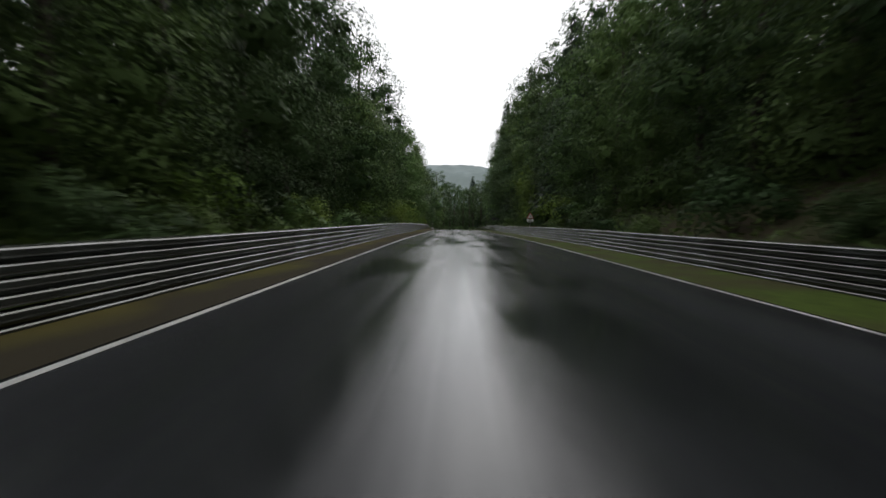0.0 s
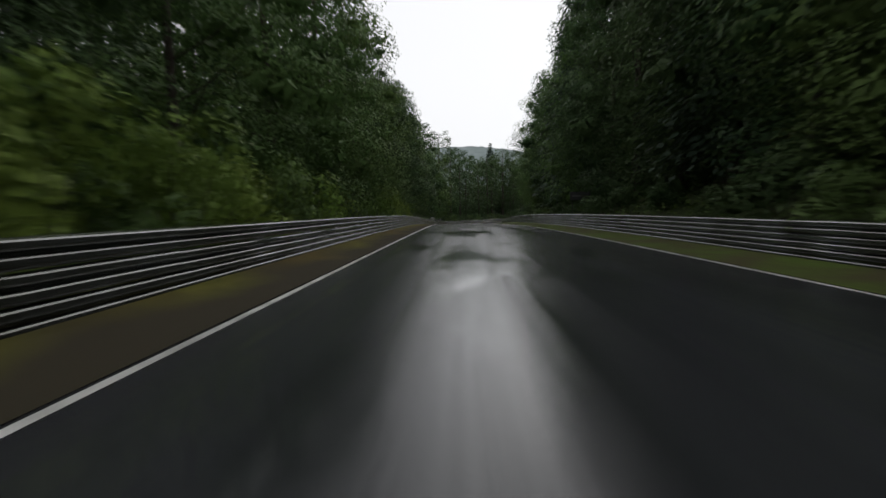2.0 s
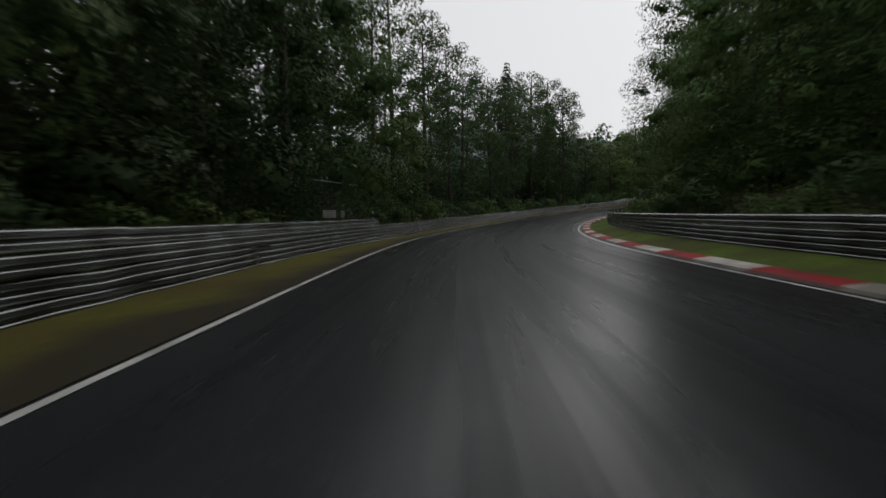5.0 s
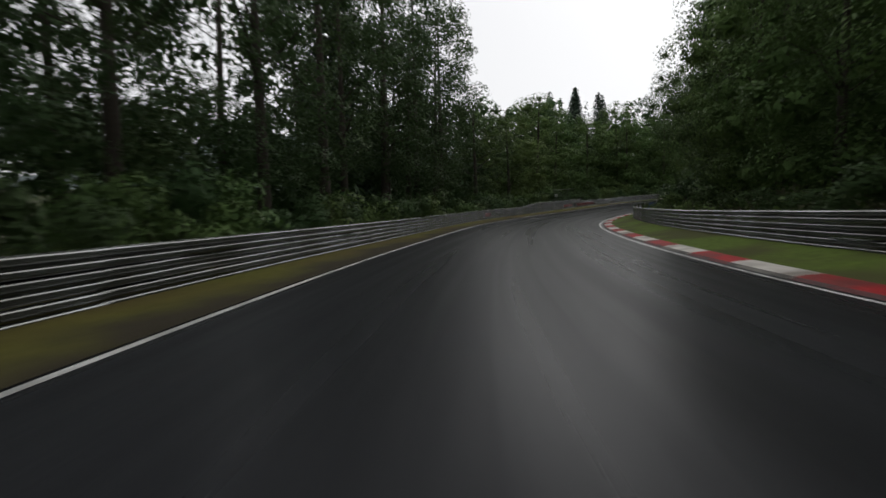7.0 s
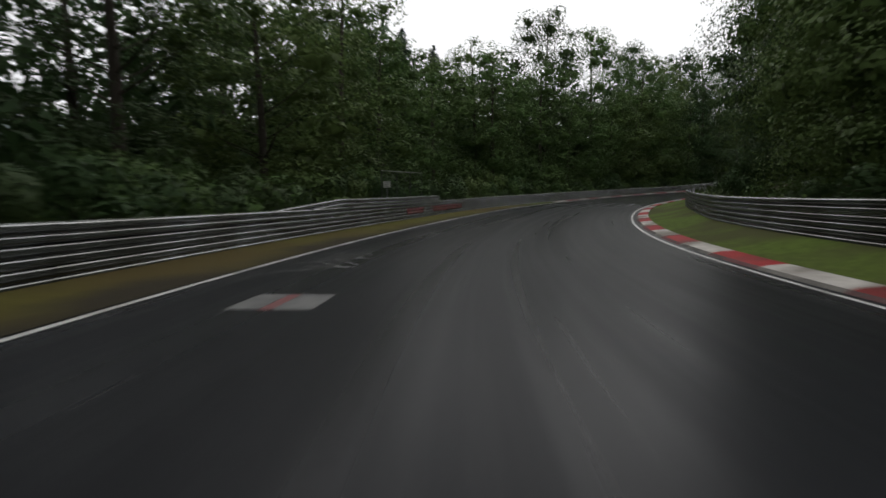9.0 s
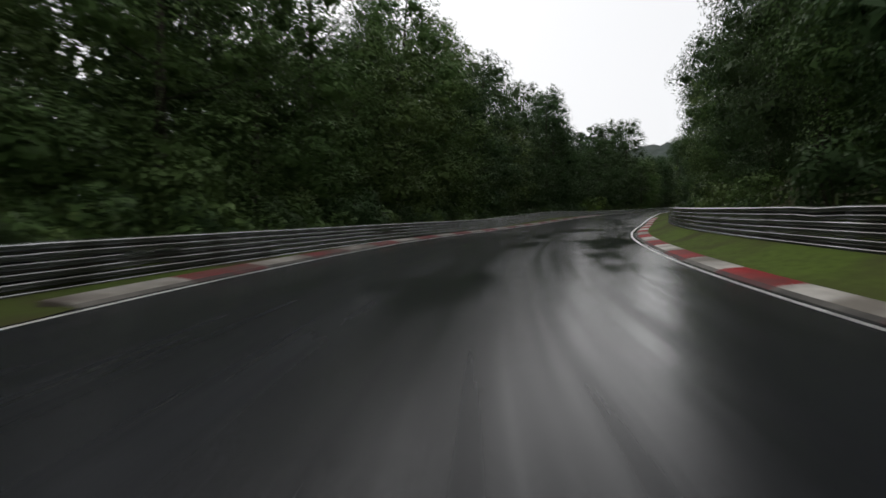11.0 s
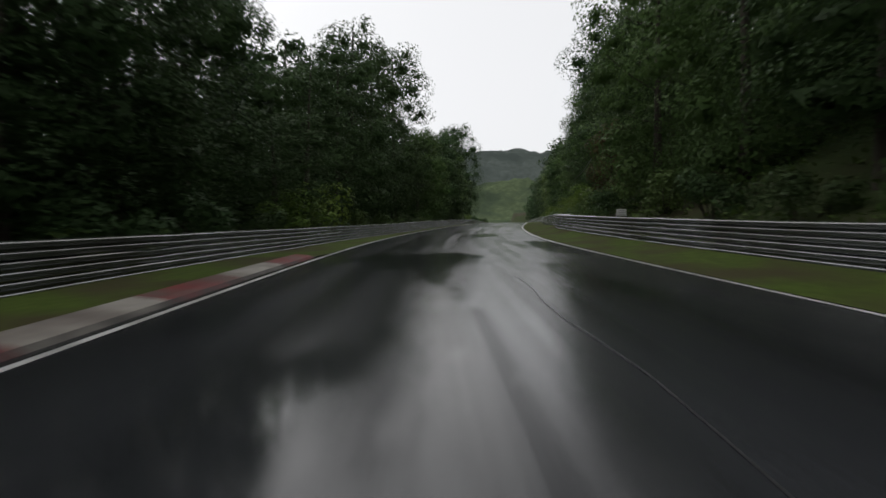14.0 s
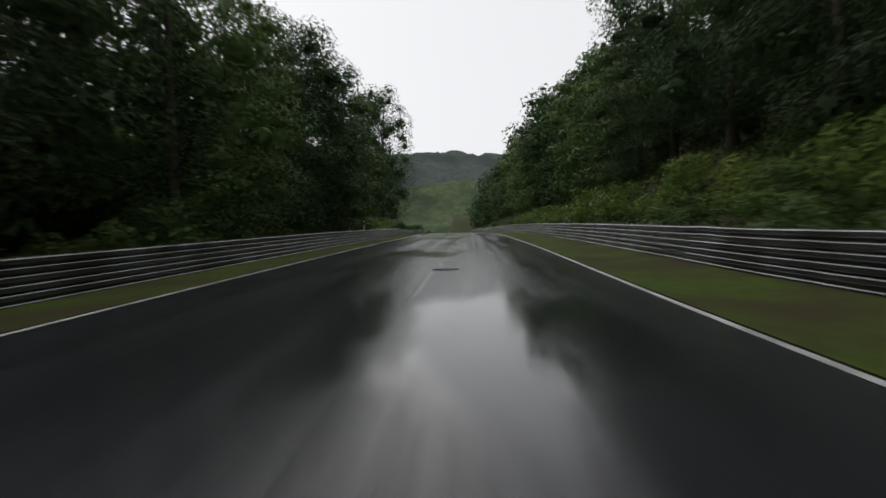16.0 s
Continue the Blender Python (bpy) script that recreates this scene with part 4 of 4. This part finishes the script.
# ---- marked trees ----
for which, u, w, top in ((-1, 8.79, -16.5, 25.5), (-2, 4.77, 14.5, 30.0), (-1, 3.95, 11.4, 30.0), (-2, 2.9, 12.2, 29.0), (-2, 1.75, 11.6, 24.0), (-1, 1.98, 12.5, 23.0), (-1, 11.52, -35.0, 23.0), (-2, 11.8, -36.5, 24.5), (-1, 12.2, -42.0, 24.5), (-1, 5.15, 17.0, 25.0), (5, 8.85, -12.5, 23.0), (4, 9.15, -13.0, 25.0), (5, 9.42, -13.5, 24.0), (-2, 11.68, -32.6, 23.5), (-1, 11.92, -40, 25.5), (-2, 12.04, -37, 24.0),
                         (2, 11.5, -17.0, 19.0), (1, 12.1, -18.0, 27.0), (1, 13.4, -25.4, 29.0), (0, 14.05, -25.0, 29.0), (4, 14.75, -12.6, 15.0), (1, 17.3, -11.5, 17.0), (0, 17.55, -10.2, 15.5), (4, 17.75, -12.4, 15.0), (-1, 16.9, -13.5, 15.0), (1, 15.5, 14.2, 20.0), (0, 15.85, 14.0, 19.0), (3, 15.95, 15.5, 21.0), (2, 14.5, -26, 30.0), (1, 15.0, -27, 31.0), (0, 15.6, -28, 32.0), (1, 16.1, -28, 33.0), (3, 12.35, -15, 25.0), (2, 12.8, -14.5, 22.0), (3, 13.15, -15.5, 23.0), (1, 14.55, -12.4, 21.5), (1, 19.85, -14.0, 33.0), (0, 20.05, -18.0, 33.0), (1, 19.72, -17.0, 30.0), (1, 5.5, -12.4, 23.0)):
    x, y, z, _ = land_at(u, w)
    base_z = float(road(u, 0)[2])
    tall = (24 if which == -2 else 21) if which < 0 else (21, 23, 18, 20, 21, 23)[which]
    sc = (base_z + top - z) / tall
    plant_tree(which, x, y, z, (0.5 * sc + 0.5, sc), rng)

# withered trees with rusty leaves on the bank
RUST = leaf_material("withered_leaves", (0.075, 0.057, 0.027))
withered = broad_tree(77, 8.5, 2.6, 0.1, 3000, 0.4, RUST)
for u, w in ((15.66, 10.9), (15.74, 12.0), (2.75, 12.6)):
    x, y, z, _ = land_at(u, w)
    stand("withered_tree", withered, ("trunk", "crown"), x, y, z - 0.2, u * 3, 0.85 if u > 5 else 0.5, "withered tree with rusty brown leaves on the bank", "tree", "withered trees")

# ---- light green shrubs that stand out ----
for u, w, size in ((2.0, 9.9, 1.2), (1.55, 9.8, 1.3), (2.0, -10.0, 1.7), (2.12, -9.9, 1.9), (2.24, -9.8, 1.7), (2.4, -9.6, 1.5), (2.6, -9.4, 1.3), (3.3, -9.8, 1.5), (1.3, -9.6, 1.3), (0.9, -9.4, 1.2), (15.12, -10.2, 1.0), (15.2, -10.2, 1.25), (15.31, -10.4, 1.5), (11.0, -10.0, 1.3), (10.85, -9.8, 1.2), (9.6, -10.2, 1.5), (9.8, -10.6, 1.7), (10.05, -10.4, 1.5), (10.3, -11.0, 1.8), (10.55, -10.8, 1.6), (11.25, -11.4, 1.8), (11.5, -11.2, 1.6), (11.75, -11.6, 1.9), (12.0, -11.4, 1.7), (12.3, -11.2, 1.5), (0.5, -9.6, 1.3), (2.9, -9.9, 1.5), (3.7, -10.0, 1.5), (15.5, 10.0, 1.3), (15.62, 9.8, 1.1), (15.95, 10.0, 1.2), (16.1, 10.4, 1.05), (16.3, 10.0, 0.9), (16.45, 10.6, 0.9), (16.7, 10.2, 0.85), (16.9, 10.8, 0.9), (17.2, 10.4, 0.85), (17.5, 10.8, 0.9)):
    x, y, z, _ = land_at(u, w)
    stand("bush", BUSHES[1 if u < 5 or u > 15.9 or (u > 14.5 and w < 0) else 3], ("branchwork", "foliage"), x, y, z - 0.2, u * 7, size, "large fresh green shrub behind the guardrail", "bush", "bushes along the track")


for k in range(24):
    u = (1.8 + k * 0.062) if k < 15 else (3.35 + (k - 15) * 0.1)
    x, y, z, _ = land_at(u, float(rail_left(u)) - 1.75 - 0.2 * (k * 5 % 4))
    tall = 1.1 + 0.12 * (k * 7 % 5)
    stand("bush", BUSHES[1 if k % 4 else 3], ("branchwork", "foliage"), x, y, z - 0.2, k * 2.3, (0.8 + 0.07 * (k % 4), tall), "tall fresh green shrub close behind the guardrail", "bush", "bushes along the track")

# the hedge under the airy trees outside the bend
for k in range(62):
    u = 6.5 + k * 0.108
    size = 0.85 + 0.09 * (k * 7 % 6)
    x, y, z, _ = land_at(u, float(rail_left(u)) - 1.5 - 1.1 * size - 0.3 * (k * 5 % 4))
    stand("bush", BUSHES[(0, 3, 2, 0, 3)[k % 5]], ("branchwork", "foliage"), x, y, z - 0.2, k * 1.9, (size, size * 1.15), "leafy green shrub in the hedge behind the guardrail", "bush", "bushes along the track")

# small light green trees leaning out of the bank
sapling = broad_tree(78, 9.0, 3.3, 0.12, 6000, 0.26, LEAF_FRESH)
for u, w, big in ((2.25, 10.4, 1.0), (2.36, 11.2, 0.9), (6.95, 13.4, 0.9), (9.55, 13.2, 0.8)):
    x, y, z, _ = land_at(u, w)
    stand("broadleaved_tree", sapling, ("trunk", "crown"), x, y, z - 0.2, u * 5, big, "young tree with light fresh green leaves on the bank", "tree", "young trees on the banks")

for k in range(40):
    u, w = 16.1 + k * 0.064, float(rail_right(16.1 + k * 0.064)) + 1.5 + (k * 29 % 13) * 0.2
    x, y, z, _ = land_at(u, w)
    stand("bush", BUSHES[(1, 3)[k % 2]], ("branchwork", "foliage"), x, y, z - 0.2, k * 1.7, (0.62 + 0.05 * (k * 7 % 10), 0.42 + 0.045 * (k * 7 % 10)), "fresh green shrub on the wooded bank", "bush", "bushes on the bank")


for k in range(26):
    u, w = 18.2 + k * 0.24, -9.5 - (k * 37 % 11) * 1.3
    x, y, z, _ = land_at(u, w)
    stand("bush", BUSHES[(1, 3, 2)[k % 3]], ("branchwork", "foliage"), x, y, z - 0.2, k * 1.1, 1.0 + 0.09 * (k * 7 % 10), "fresh green shrub on the open slope beside the track", "bush", "bushes on the open slope")

# ---- small things along the track ----
def box(bm, sx, sy, sz, x=0.0, y=0.0, z=0.0, m=None):
    r = bmesh.ops.create_cube(bm, size=1.0)
    t = Matrix.Translation((x, y, z)) @ Matrix.Diagonal((sx, sy, sz, 1))
    bmesh.ops.transform(bm, matrix=(m @ t) if m is not None else t, verts=r["verts"])
    return r["verts"]


def part(name, bm, mat, parent, label="", bevel=0.0):
    if bevel:
        bmesh.ops.bevel(bm, geom=list(bm.edges), offset=bevel, segments=1, affect="EDGES")
    me = bpy.data.meshes.new(name)
    bm.to_mesh(me)
    bm.free()
    me.materials.append(mat)
    return under(name, me, parent, label=label)


WHITE = material("sign_white", (0.62, 0.62, 0.60), rough=0.4, spread=0.1, scale=4, second=(0.5, 0.5, 0.47), second_scale=2)
RED = material("sign_red", (0.35, 0.03, 0.03), rough=0.4, spread=0.15, scale=4)
DARK = material("sign_dark", (0.02, 0.02, 0.022), rough=0.4, spread=0.2, scale=4)
SEAM = material("pale_joint", (0.034, 0.034, 0.034), rough=0.35, spread=0.3, scale=6, spec=0.2)
PALE = material("faded_marking", (0.105, 0.105, 0.1), rough=0.5, spread=0.35, scale=6, second=(0.05, 0.05, 0.05), second_scale=3)
PRINT = material("faded_print", (0.3, 0.3, 0.3), rough=0.5, spread=0.3, scale=8)
RED_MARK = material("faded_red_marking", (0.16, 0.03, 0.03), rough=0.4, spread=0.3, scale=6)
RED_BEAM = material("red_rail_paint", (0.20, 0.03, 0.03), rough=0.4, metal=0.2, spread=0.3, scale=3, second=(0.12, 0.05, 0.05), second_scale=1)


def planted(name, u, w, label, category, group="", dz=None, turn=0.0):
    """An empty thing at the roadside; its +y looks back along the track, +x to the right of an oncoming eye."""
    x, y, z, _ = land_at(u, w)
    thing = tagged(new(name), label, category, group=group)
    z = z if dz is None else float(road(u, 0)[2]) + dz
    thing.matrix_basis = Matrix.Translation((x, y, z)) @ Matrix.Rotation(heading(u) - math.pi / 2 + turn, 4, "Z")
    return thing


def post_part(thing, name, x, y, height, r, mat, deep=0.4):
    bm = bmesh.new()
    bmesh.ops.create_cone(bm, cap_ends=True, segments=10, radius1=r, radius2=r, depth=height + deep, matrix=Matrix.Translation((x, y, (height - deep) / 2)))
    return part(name, bm, mat, thing)


def bars(panel, width, height, rows, mat, seed, y=-0.012):
    """Lines of writing too small to read, as plain bars."""
    r = random.Random(seed)
    for k in range(rows):
        bm = bmesh.new()
        wd = width * r.uniform(0.55, 0.8)
        box(bm, wd, 0.004, height / rows * 0.42, 0, y, height / 2 - height * (k + 0.5) / rows)
        part("text_bar", bm, mat, panel)


# warning triangle with a plate, on a post
sign = planted("warning_sign", 1.72, 7.3, "red and white triangular warning sign with plate on a post", "sign", dz=0.2)
sign.scale = (0.82, 0.82, 0.82)
post_part(sign, "post", 0, 0.04, 2.75, 0.03, POST)
for nm, mat, size, y in (("triangle_border", RED, 0.95, 0.0), ("triangle_face", WHITE, 0.66, -0.012)):
    bm = bmesh.new()
    pts = [(-size / 2, 0), (size / 2, 0), (0, size * 0.87)]
    lift_up = 1.95 + (0.95 - size) * 0.29
    lower = [bm.verts.new((a, y - 0.01, b + lift_up)) for a, b in pts]
    upper = [bm.verts.new((a, y + 0.01, b + lift_up)) for a, b in pts]
    bm.faces.new(lower)
    bm.faces.new(upper[::-1])
    for i in range(3):
        bm.faces.new((lower[i], upper[i], upper[(i + 1) % 3], lower[(i + 1) % 3]))
    part(nm, bm, mat, sign)
bm = bmesh.new()
box(bm, 0.07, 0.004, 0.34, 0, -0.026, 2.27)
part("symbol", bm, DARK, sign)
bm = bmesh.new()
box(bm, 0.85, 0.02, 0.42, 0, 0, 0)
plate = part("plate", bm, WHITE, sign, "white plate under the triangle", 0.004)
plate.location = (0, 0, 1.68)
bars(plate, 0.85, 0.42, 2, DARK, 1)

# dark board with white writing
board = planted("advertising_board", 3.4, 7.9, "dark roadside board with a line of white writing", "sign", dz=0.2)
for x in (-0.6, 0.6):
    post_part(board, "post", x, 0.05, 2.4, 0.03, DARK)
bm = bmesh.new()
box(bm, 1.6, 0.03, 0.66)
panel = part("panel", bm, DARK, board, bevel=0.004)
panel.location = (0, 0, 2.15)
bars(panel, 1.6, 0.22, 1, PALE, 2, y=-0.018)

# white board behind the right rail
board = planted("white_board", 14.955, 7.3, "small white notice board just behind the guardrail", "sign", dz=0.15)
for x in (-0.22, 0.22):
    post_part(board, "post", x, 0.03, 1.12, 0.02, POST)
bm = bmesh.new()
box(bm, 0.44, 0.02, 0.3)
panel = part("panel", bm, WHITE, board, bevel=0.004)
panel.location = (0, 0, 1.11)
bars(panel, 0.44, 0.26, 3, PRINT, 3)


# fenced marshal posts behind the left rail
FENCE = material("dark_fence_wire", (0.035, 0.037, 0.035), rough=0.6, spread=0.3, scale=5)


def marshal_fence(u0, u1, off, top, seed):
    s0, s1 = float(s_of(u0)), float(s_of(u1))
    a, b = Vector(road(u0, rail_left(u0) - off)), Vector(road(u1, rail_left(u1) - off))
    length = (b - a).length
    thing = tagged(new("catch_fence"), "wire mesh fence with steel posts by a marshal post", "fence", group="catch fences")
    thing.matrix_basis = Matrix.Translation(a) @ Matrix.Rotation(math.atan2(b.y - a.y, b.x - a.x), 4, "Z") @ Matrix.Rotation(-math.asin((b.z - a.z) / length), 4, "Y")
    n = max(2, round(length / 2.4))
    for i in range(n + 1):
        post_part(thing, "post", length * i / n, 0, top, 0.024, FENCE, 0.6)
    bm = bmesh.new()
    box(bm, length, 0.05, 0.04, length / 2, 0, top)
    part("top_rail", bm, POST, thing)
    bm = bmesh.new()
    for k in range(int(top / 0.2)):
        box(bm, length, 0.006, 0.006, length / 2, 0, 0.1 + 0.2 * k)
    for k in range(int(length / 0.2)):
        box(bm, 0.006, 0.006, top, 0.1 + 0.2 * k, 0, top / 2)
    part("wire_mesh", bm, FENCE, thing)
    return thing


marshal_fence(5.9, 6.142, 1.5, 2.87, 1)
marshal_fence(10.24, 10.5, 1.5, 2.6, 2)
for u, w, z, wd, ht, lab in ((5.948, -7.9, 1.33, 0.6, 0.34, "white notice panel with unreadable writing by the fence"), (6.018, -7.87, 1.31, 0.18, 0.32, "narrow white marker panel by the fence"), (10.237, -7.84, 1.87, 0.38, 0.32, "white notice panel fixed beside the wire fence")):
    board = planted("notice_panel", u, w, lab, "sign", group="notice panels", dz=0.0)
    post_part(board, "post", 0, 0.03, z + ht / 2, 0.022, POST)
    bm = bmesh.new()
    box(bm, wd, 0.02, ht)
    panel = part("panel", bm, WHITE, board, bevel=0.004)
    panel.location = (0, 0, z)
    bars(panel, wd, ht * 0.9, 3, PRINT, int(u * 10))

# red painted rail beams
for u0, u1 in ((9.134, 9.2), (10.22, 10.62)):
    guardrail(u0, u1, rail_left, rise_left, -1, levels=(0.465,), step=8, paint=RED_BEAM, shift=-0.015, label="red painted guardrail beam bolted over the rail")

# blue barrel on the bank
BLUE = material("blue_plastic", (0.03, 0.07, 0.22), rough=0.4, spread=0.15, scale=3)
barrel = planted("barrel", 9.137, 8.0, "blue plastic barrel on the bank behind the guardrail", "barrel", dz=0.5)
bm = bmesh.new()
prof = [(0.25, 0.0), (0.28, 0.05), (0.285, 0.3), (0.3, 0.33), (0.285, 0.36), (0.285, 0.6), (0.3, 0.63), (0.285, 0.66), (0.28, 0.9), (0.25, 0.95)]
rings = [[bm.verts.new((r * math.cos(2 * math.pi * k / 18), r * math.sin(2 * math.pi * k / 18), z)) for k in range(18)] for r, z in prof]
for lo, hi in zip(rings, rings[1:]):
    for k in range(18):
        bm.faces.new((lo[k], lo[(k + 1) % 18], hi[(k + 1) % 18], hi[k]))
bm.faces.new(rings[0][::-1])
part("drum", bm, BLUE, barrel)
bm = bmesh.new()
bmesh.ops.create_cone(bm, cap_ends=True, segments=18, radius1=0.262, radius2=0.262, depth=0.03, matrix=Matrix.Translation((0, 0, 0.955)))
part("lid", bm, DARK, barrel)

# wire slung between trees on the bank
a, b = Vector((160.0, 296.4, 5.1)), Vector((149.6, 297.3, 4.55))
wire = new("overhead_wire", tube_mesh("overhead_wire", [([(tuple(a.lerp(b, f) - Vector((0, 0, 0.5 * f * (1 - f)))), 0.02) for f in np.linspace(0, 1, 9)], 6)], POST))
tagged(wire, "thin light overhead wire slung between trees", "wire")

# marker post with reflector where the left rail bends away
for u, w in ((6.1, -6.95), (17.5, -7.2)):
    mk = planted("marker_post", u, w, "white marker post standing just behind the guardrail", "marker post", group="marker posts", dz=0.0)
    bm = bmesh.new()
    box(bm, 0.1, 0.06, 1.9, 0, 0, 0.5)
    part("post", bm, WHITE, mk, bevel=0.01)
    bm = bmesh.new()
    box(bm, 0.104, 0.064, 0.2, 0, 0, 1.2)
    part("band", bm, DARK, mk)


# ---- on the asphalt ----
def flat(name, shapes, mat, label, category="road marking", dz=0.0):
    """Thin paint on the road: shapes are lists of (u, w) corners."""
    vs, fs = [], []
    for sh in shapes:
        n = len(vs)
        for u, w in sh:
            vs.append(road(u, w, 0.03 - 0.0018 * (w * 4.05 / float(half(u))) ** 2 + 0.006 + dz))
        fs.append(tuple(range(n, n + len(sh))))
    ob = new(name, mesh(name, vs, fs, mat))
    return tagged(ob, label, category)


m_per_u = float(s_of(9.8) - s_of(8.8))
u0, u1 = 9.265, 9.265 + 1.0 / m_per_u
for w0, w1, mat, lab in ((-3.05, -2.66, PALE, "worn white painted square on the wet asphalt"), (-2.5, -2.05, PALE, "worn white painted square on the wet asphalt"), (-2.655, -2.505, RED_MARK, "faded red painted stripe between two white squares")):
    flat("painted_patch" if mat is PALE else "painted_stripe", [[(u0, w0), (u1, w0), (u1, w1), (u0, w1)]], mat, lab)


def scribble(u, w, length, wide, strokes, seed):
    """Faded spray-painted strokes that cannot be read."""
    r = random.Random(seed)
    shapes = []
    for k in range(strokes):
        f = (k + 0.5) / strokes
        uu = u + length * f + r.uniform(-0.1, 0.1) * length / strokes
        ang = r.uniform(-0.9, 0.9)
        hw, t = wide * r.uniform(0.25, 0.5), 0.028
        cu, cw = math.sin(ang) * hw / m_per_u, math.cos(ang) * hw
        tu, tw = math.cos(ang) * t / m_per_u, -math.sin(ang) * t
        cw0 = w + r.uniform(-0.2, 0.2) * wide
        shapes.append([(uu - cu - tu, cw0 - cw - tw), (uu + cu - tu, cw0 + cw - tw), (uu + cu + tu, cw0 + cw + tw), (uu - cu + tu, cw0 - cw + tw)])
    thing = tagged(new("road_graffiti"), "faded spray-painted scribble on the asphalt", "road marking", group="road graffiti")
    thing.location = base = Vector(road(u, w, 0.02))
    for k, sh in enumerate(shapes):
        vs = [Vector(road(a, b, 0.03 - 0.0018 * b * b + 0.006 + 0.0005 * k)) - base for a, b in sh]
        under("stroke", mesh("stroke", vs, [(0, 1, 2, 3)], PALE), thing)
    return thing


scribble(9.42, -3.1, 0.14, 1.6, 9, 1)
scribble(9.75, -2.8, 0.12, 1.2, 6, 2)
scribble(10.2, -1.0, 0.12, 1.4, 6, 3)
scribble(10.05, -3.0, 0.05, 1.0, 3, 4)
scribble(5.95, -2.6, 0.12, 1.3, 5, 5)
scribble(12.4, -2.2, 0.12, 1.6, 4, 6)


def seam(u_a, w_a, u_b, w_b, label, mat):
    n = 12
    pts = [(u_a + (u_b - u_a) * k / n, w_a + (w_b - w_a) * k / n + 0.06 * math.sin(k * 1.3)) for k in range(n + 1)]
    vs = []
    for u, w in pts:
        for d in (-0.01, 0.01):
            ww = w + d
            vs.append(road(u, ww, 0.03 - 0.0018 * ww * ww + 0.005))
    fs = [(2 * k, 2 * k + 1, 2 * k + 3, 2 * k + 2) for k in range(n)]
    ob = new("asphalt_seam", mesh("asphalt_seam", vs, fs, mat))
    return tagged(ob, label, "road seam", group="asphalt seams")


seam(5.64, 2.5, 6.3, 2.7, "pale joint line in the asphalt surface", SEAM)
seam(5.62, -0.05, 6.12, -0.47, "pale curved tyre line on the asphalt", SEAM)
seam(13.9, 0.5, 14.4, 0.6, "dark tar joint along the track centre", DARK)

cover_u = 16.47
bm = bmesh.new()
c = road(cover_u, 0.6, 0.03)
man = tagged(new("manhole_cover"), "dark iron drain cover set in the asphalt", "drain cover")
man.location = c
bmesh.ops.create_cone(bm, cap_ends=True, segments=24, radius1=0.34, radius2=0.34, depth=0.05, matrix=Matrix.Translation((0, 0, -0.017)))
part("frame", bm, POST, man)
bm = bmesh.new()
bmesh.ops.create_cone(bm, cap_ends=True, segments=24, radius1=0.28, radius2=0.27, depth=0.05, matrix=Matrix.Translation((0, 0, -0.011)))
part("lid", bm, DARK, man)
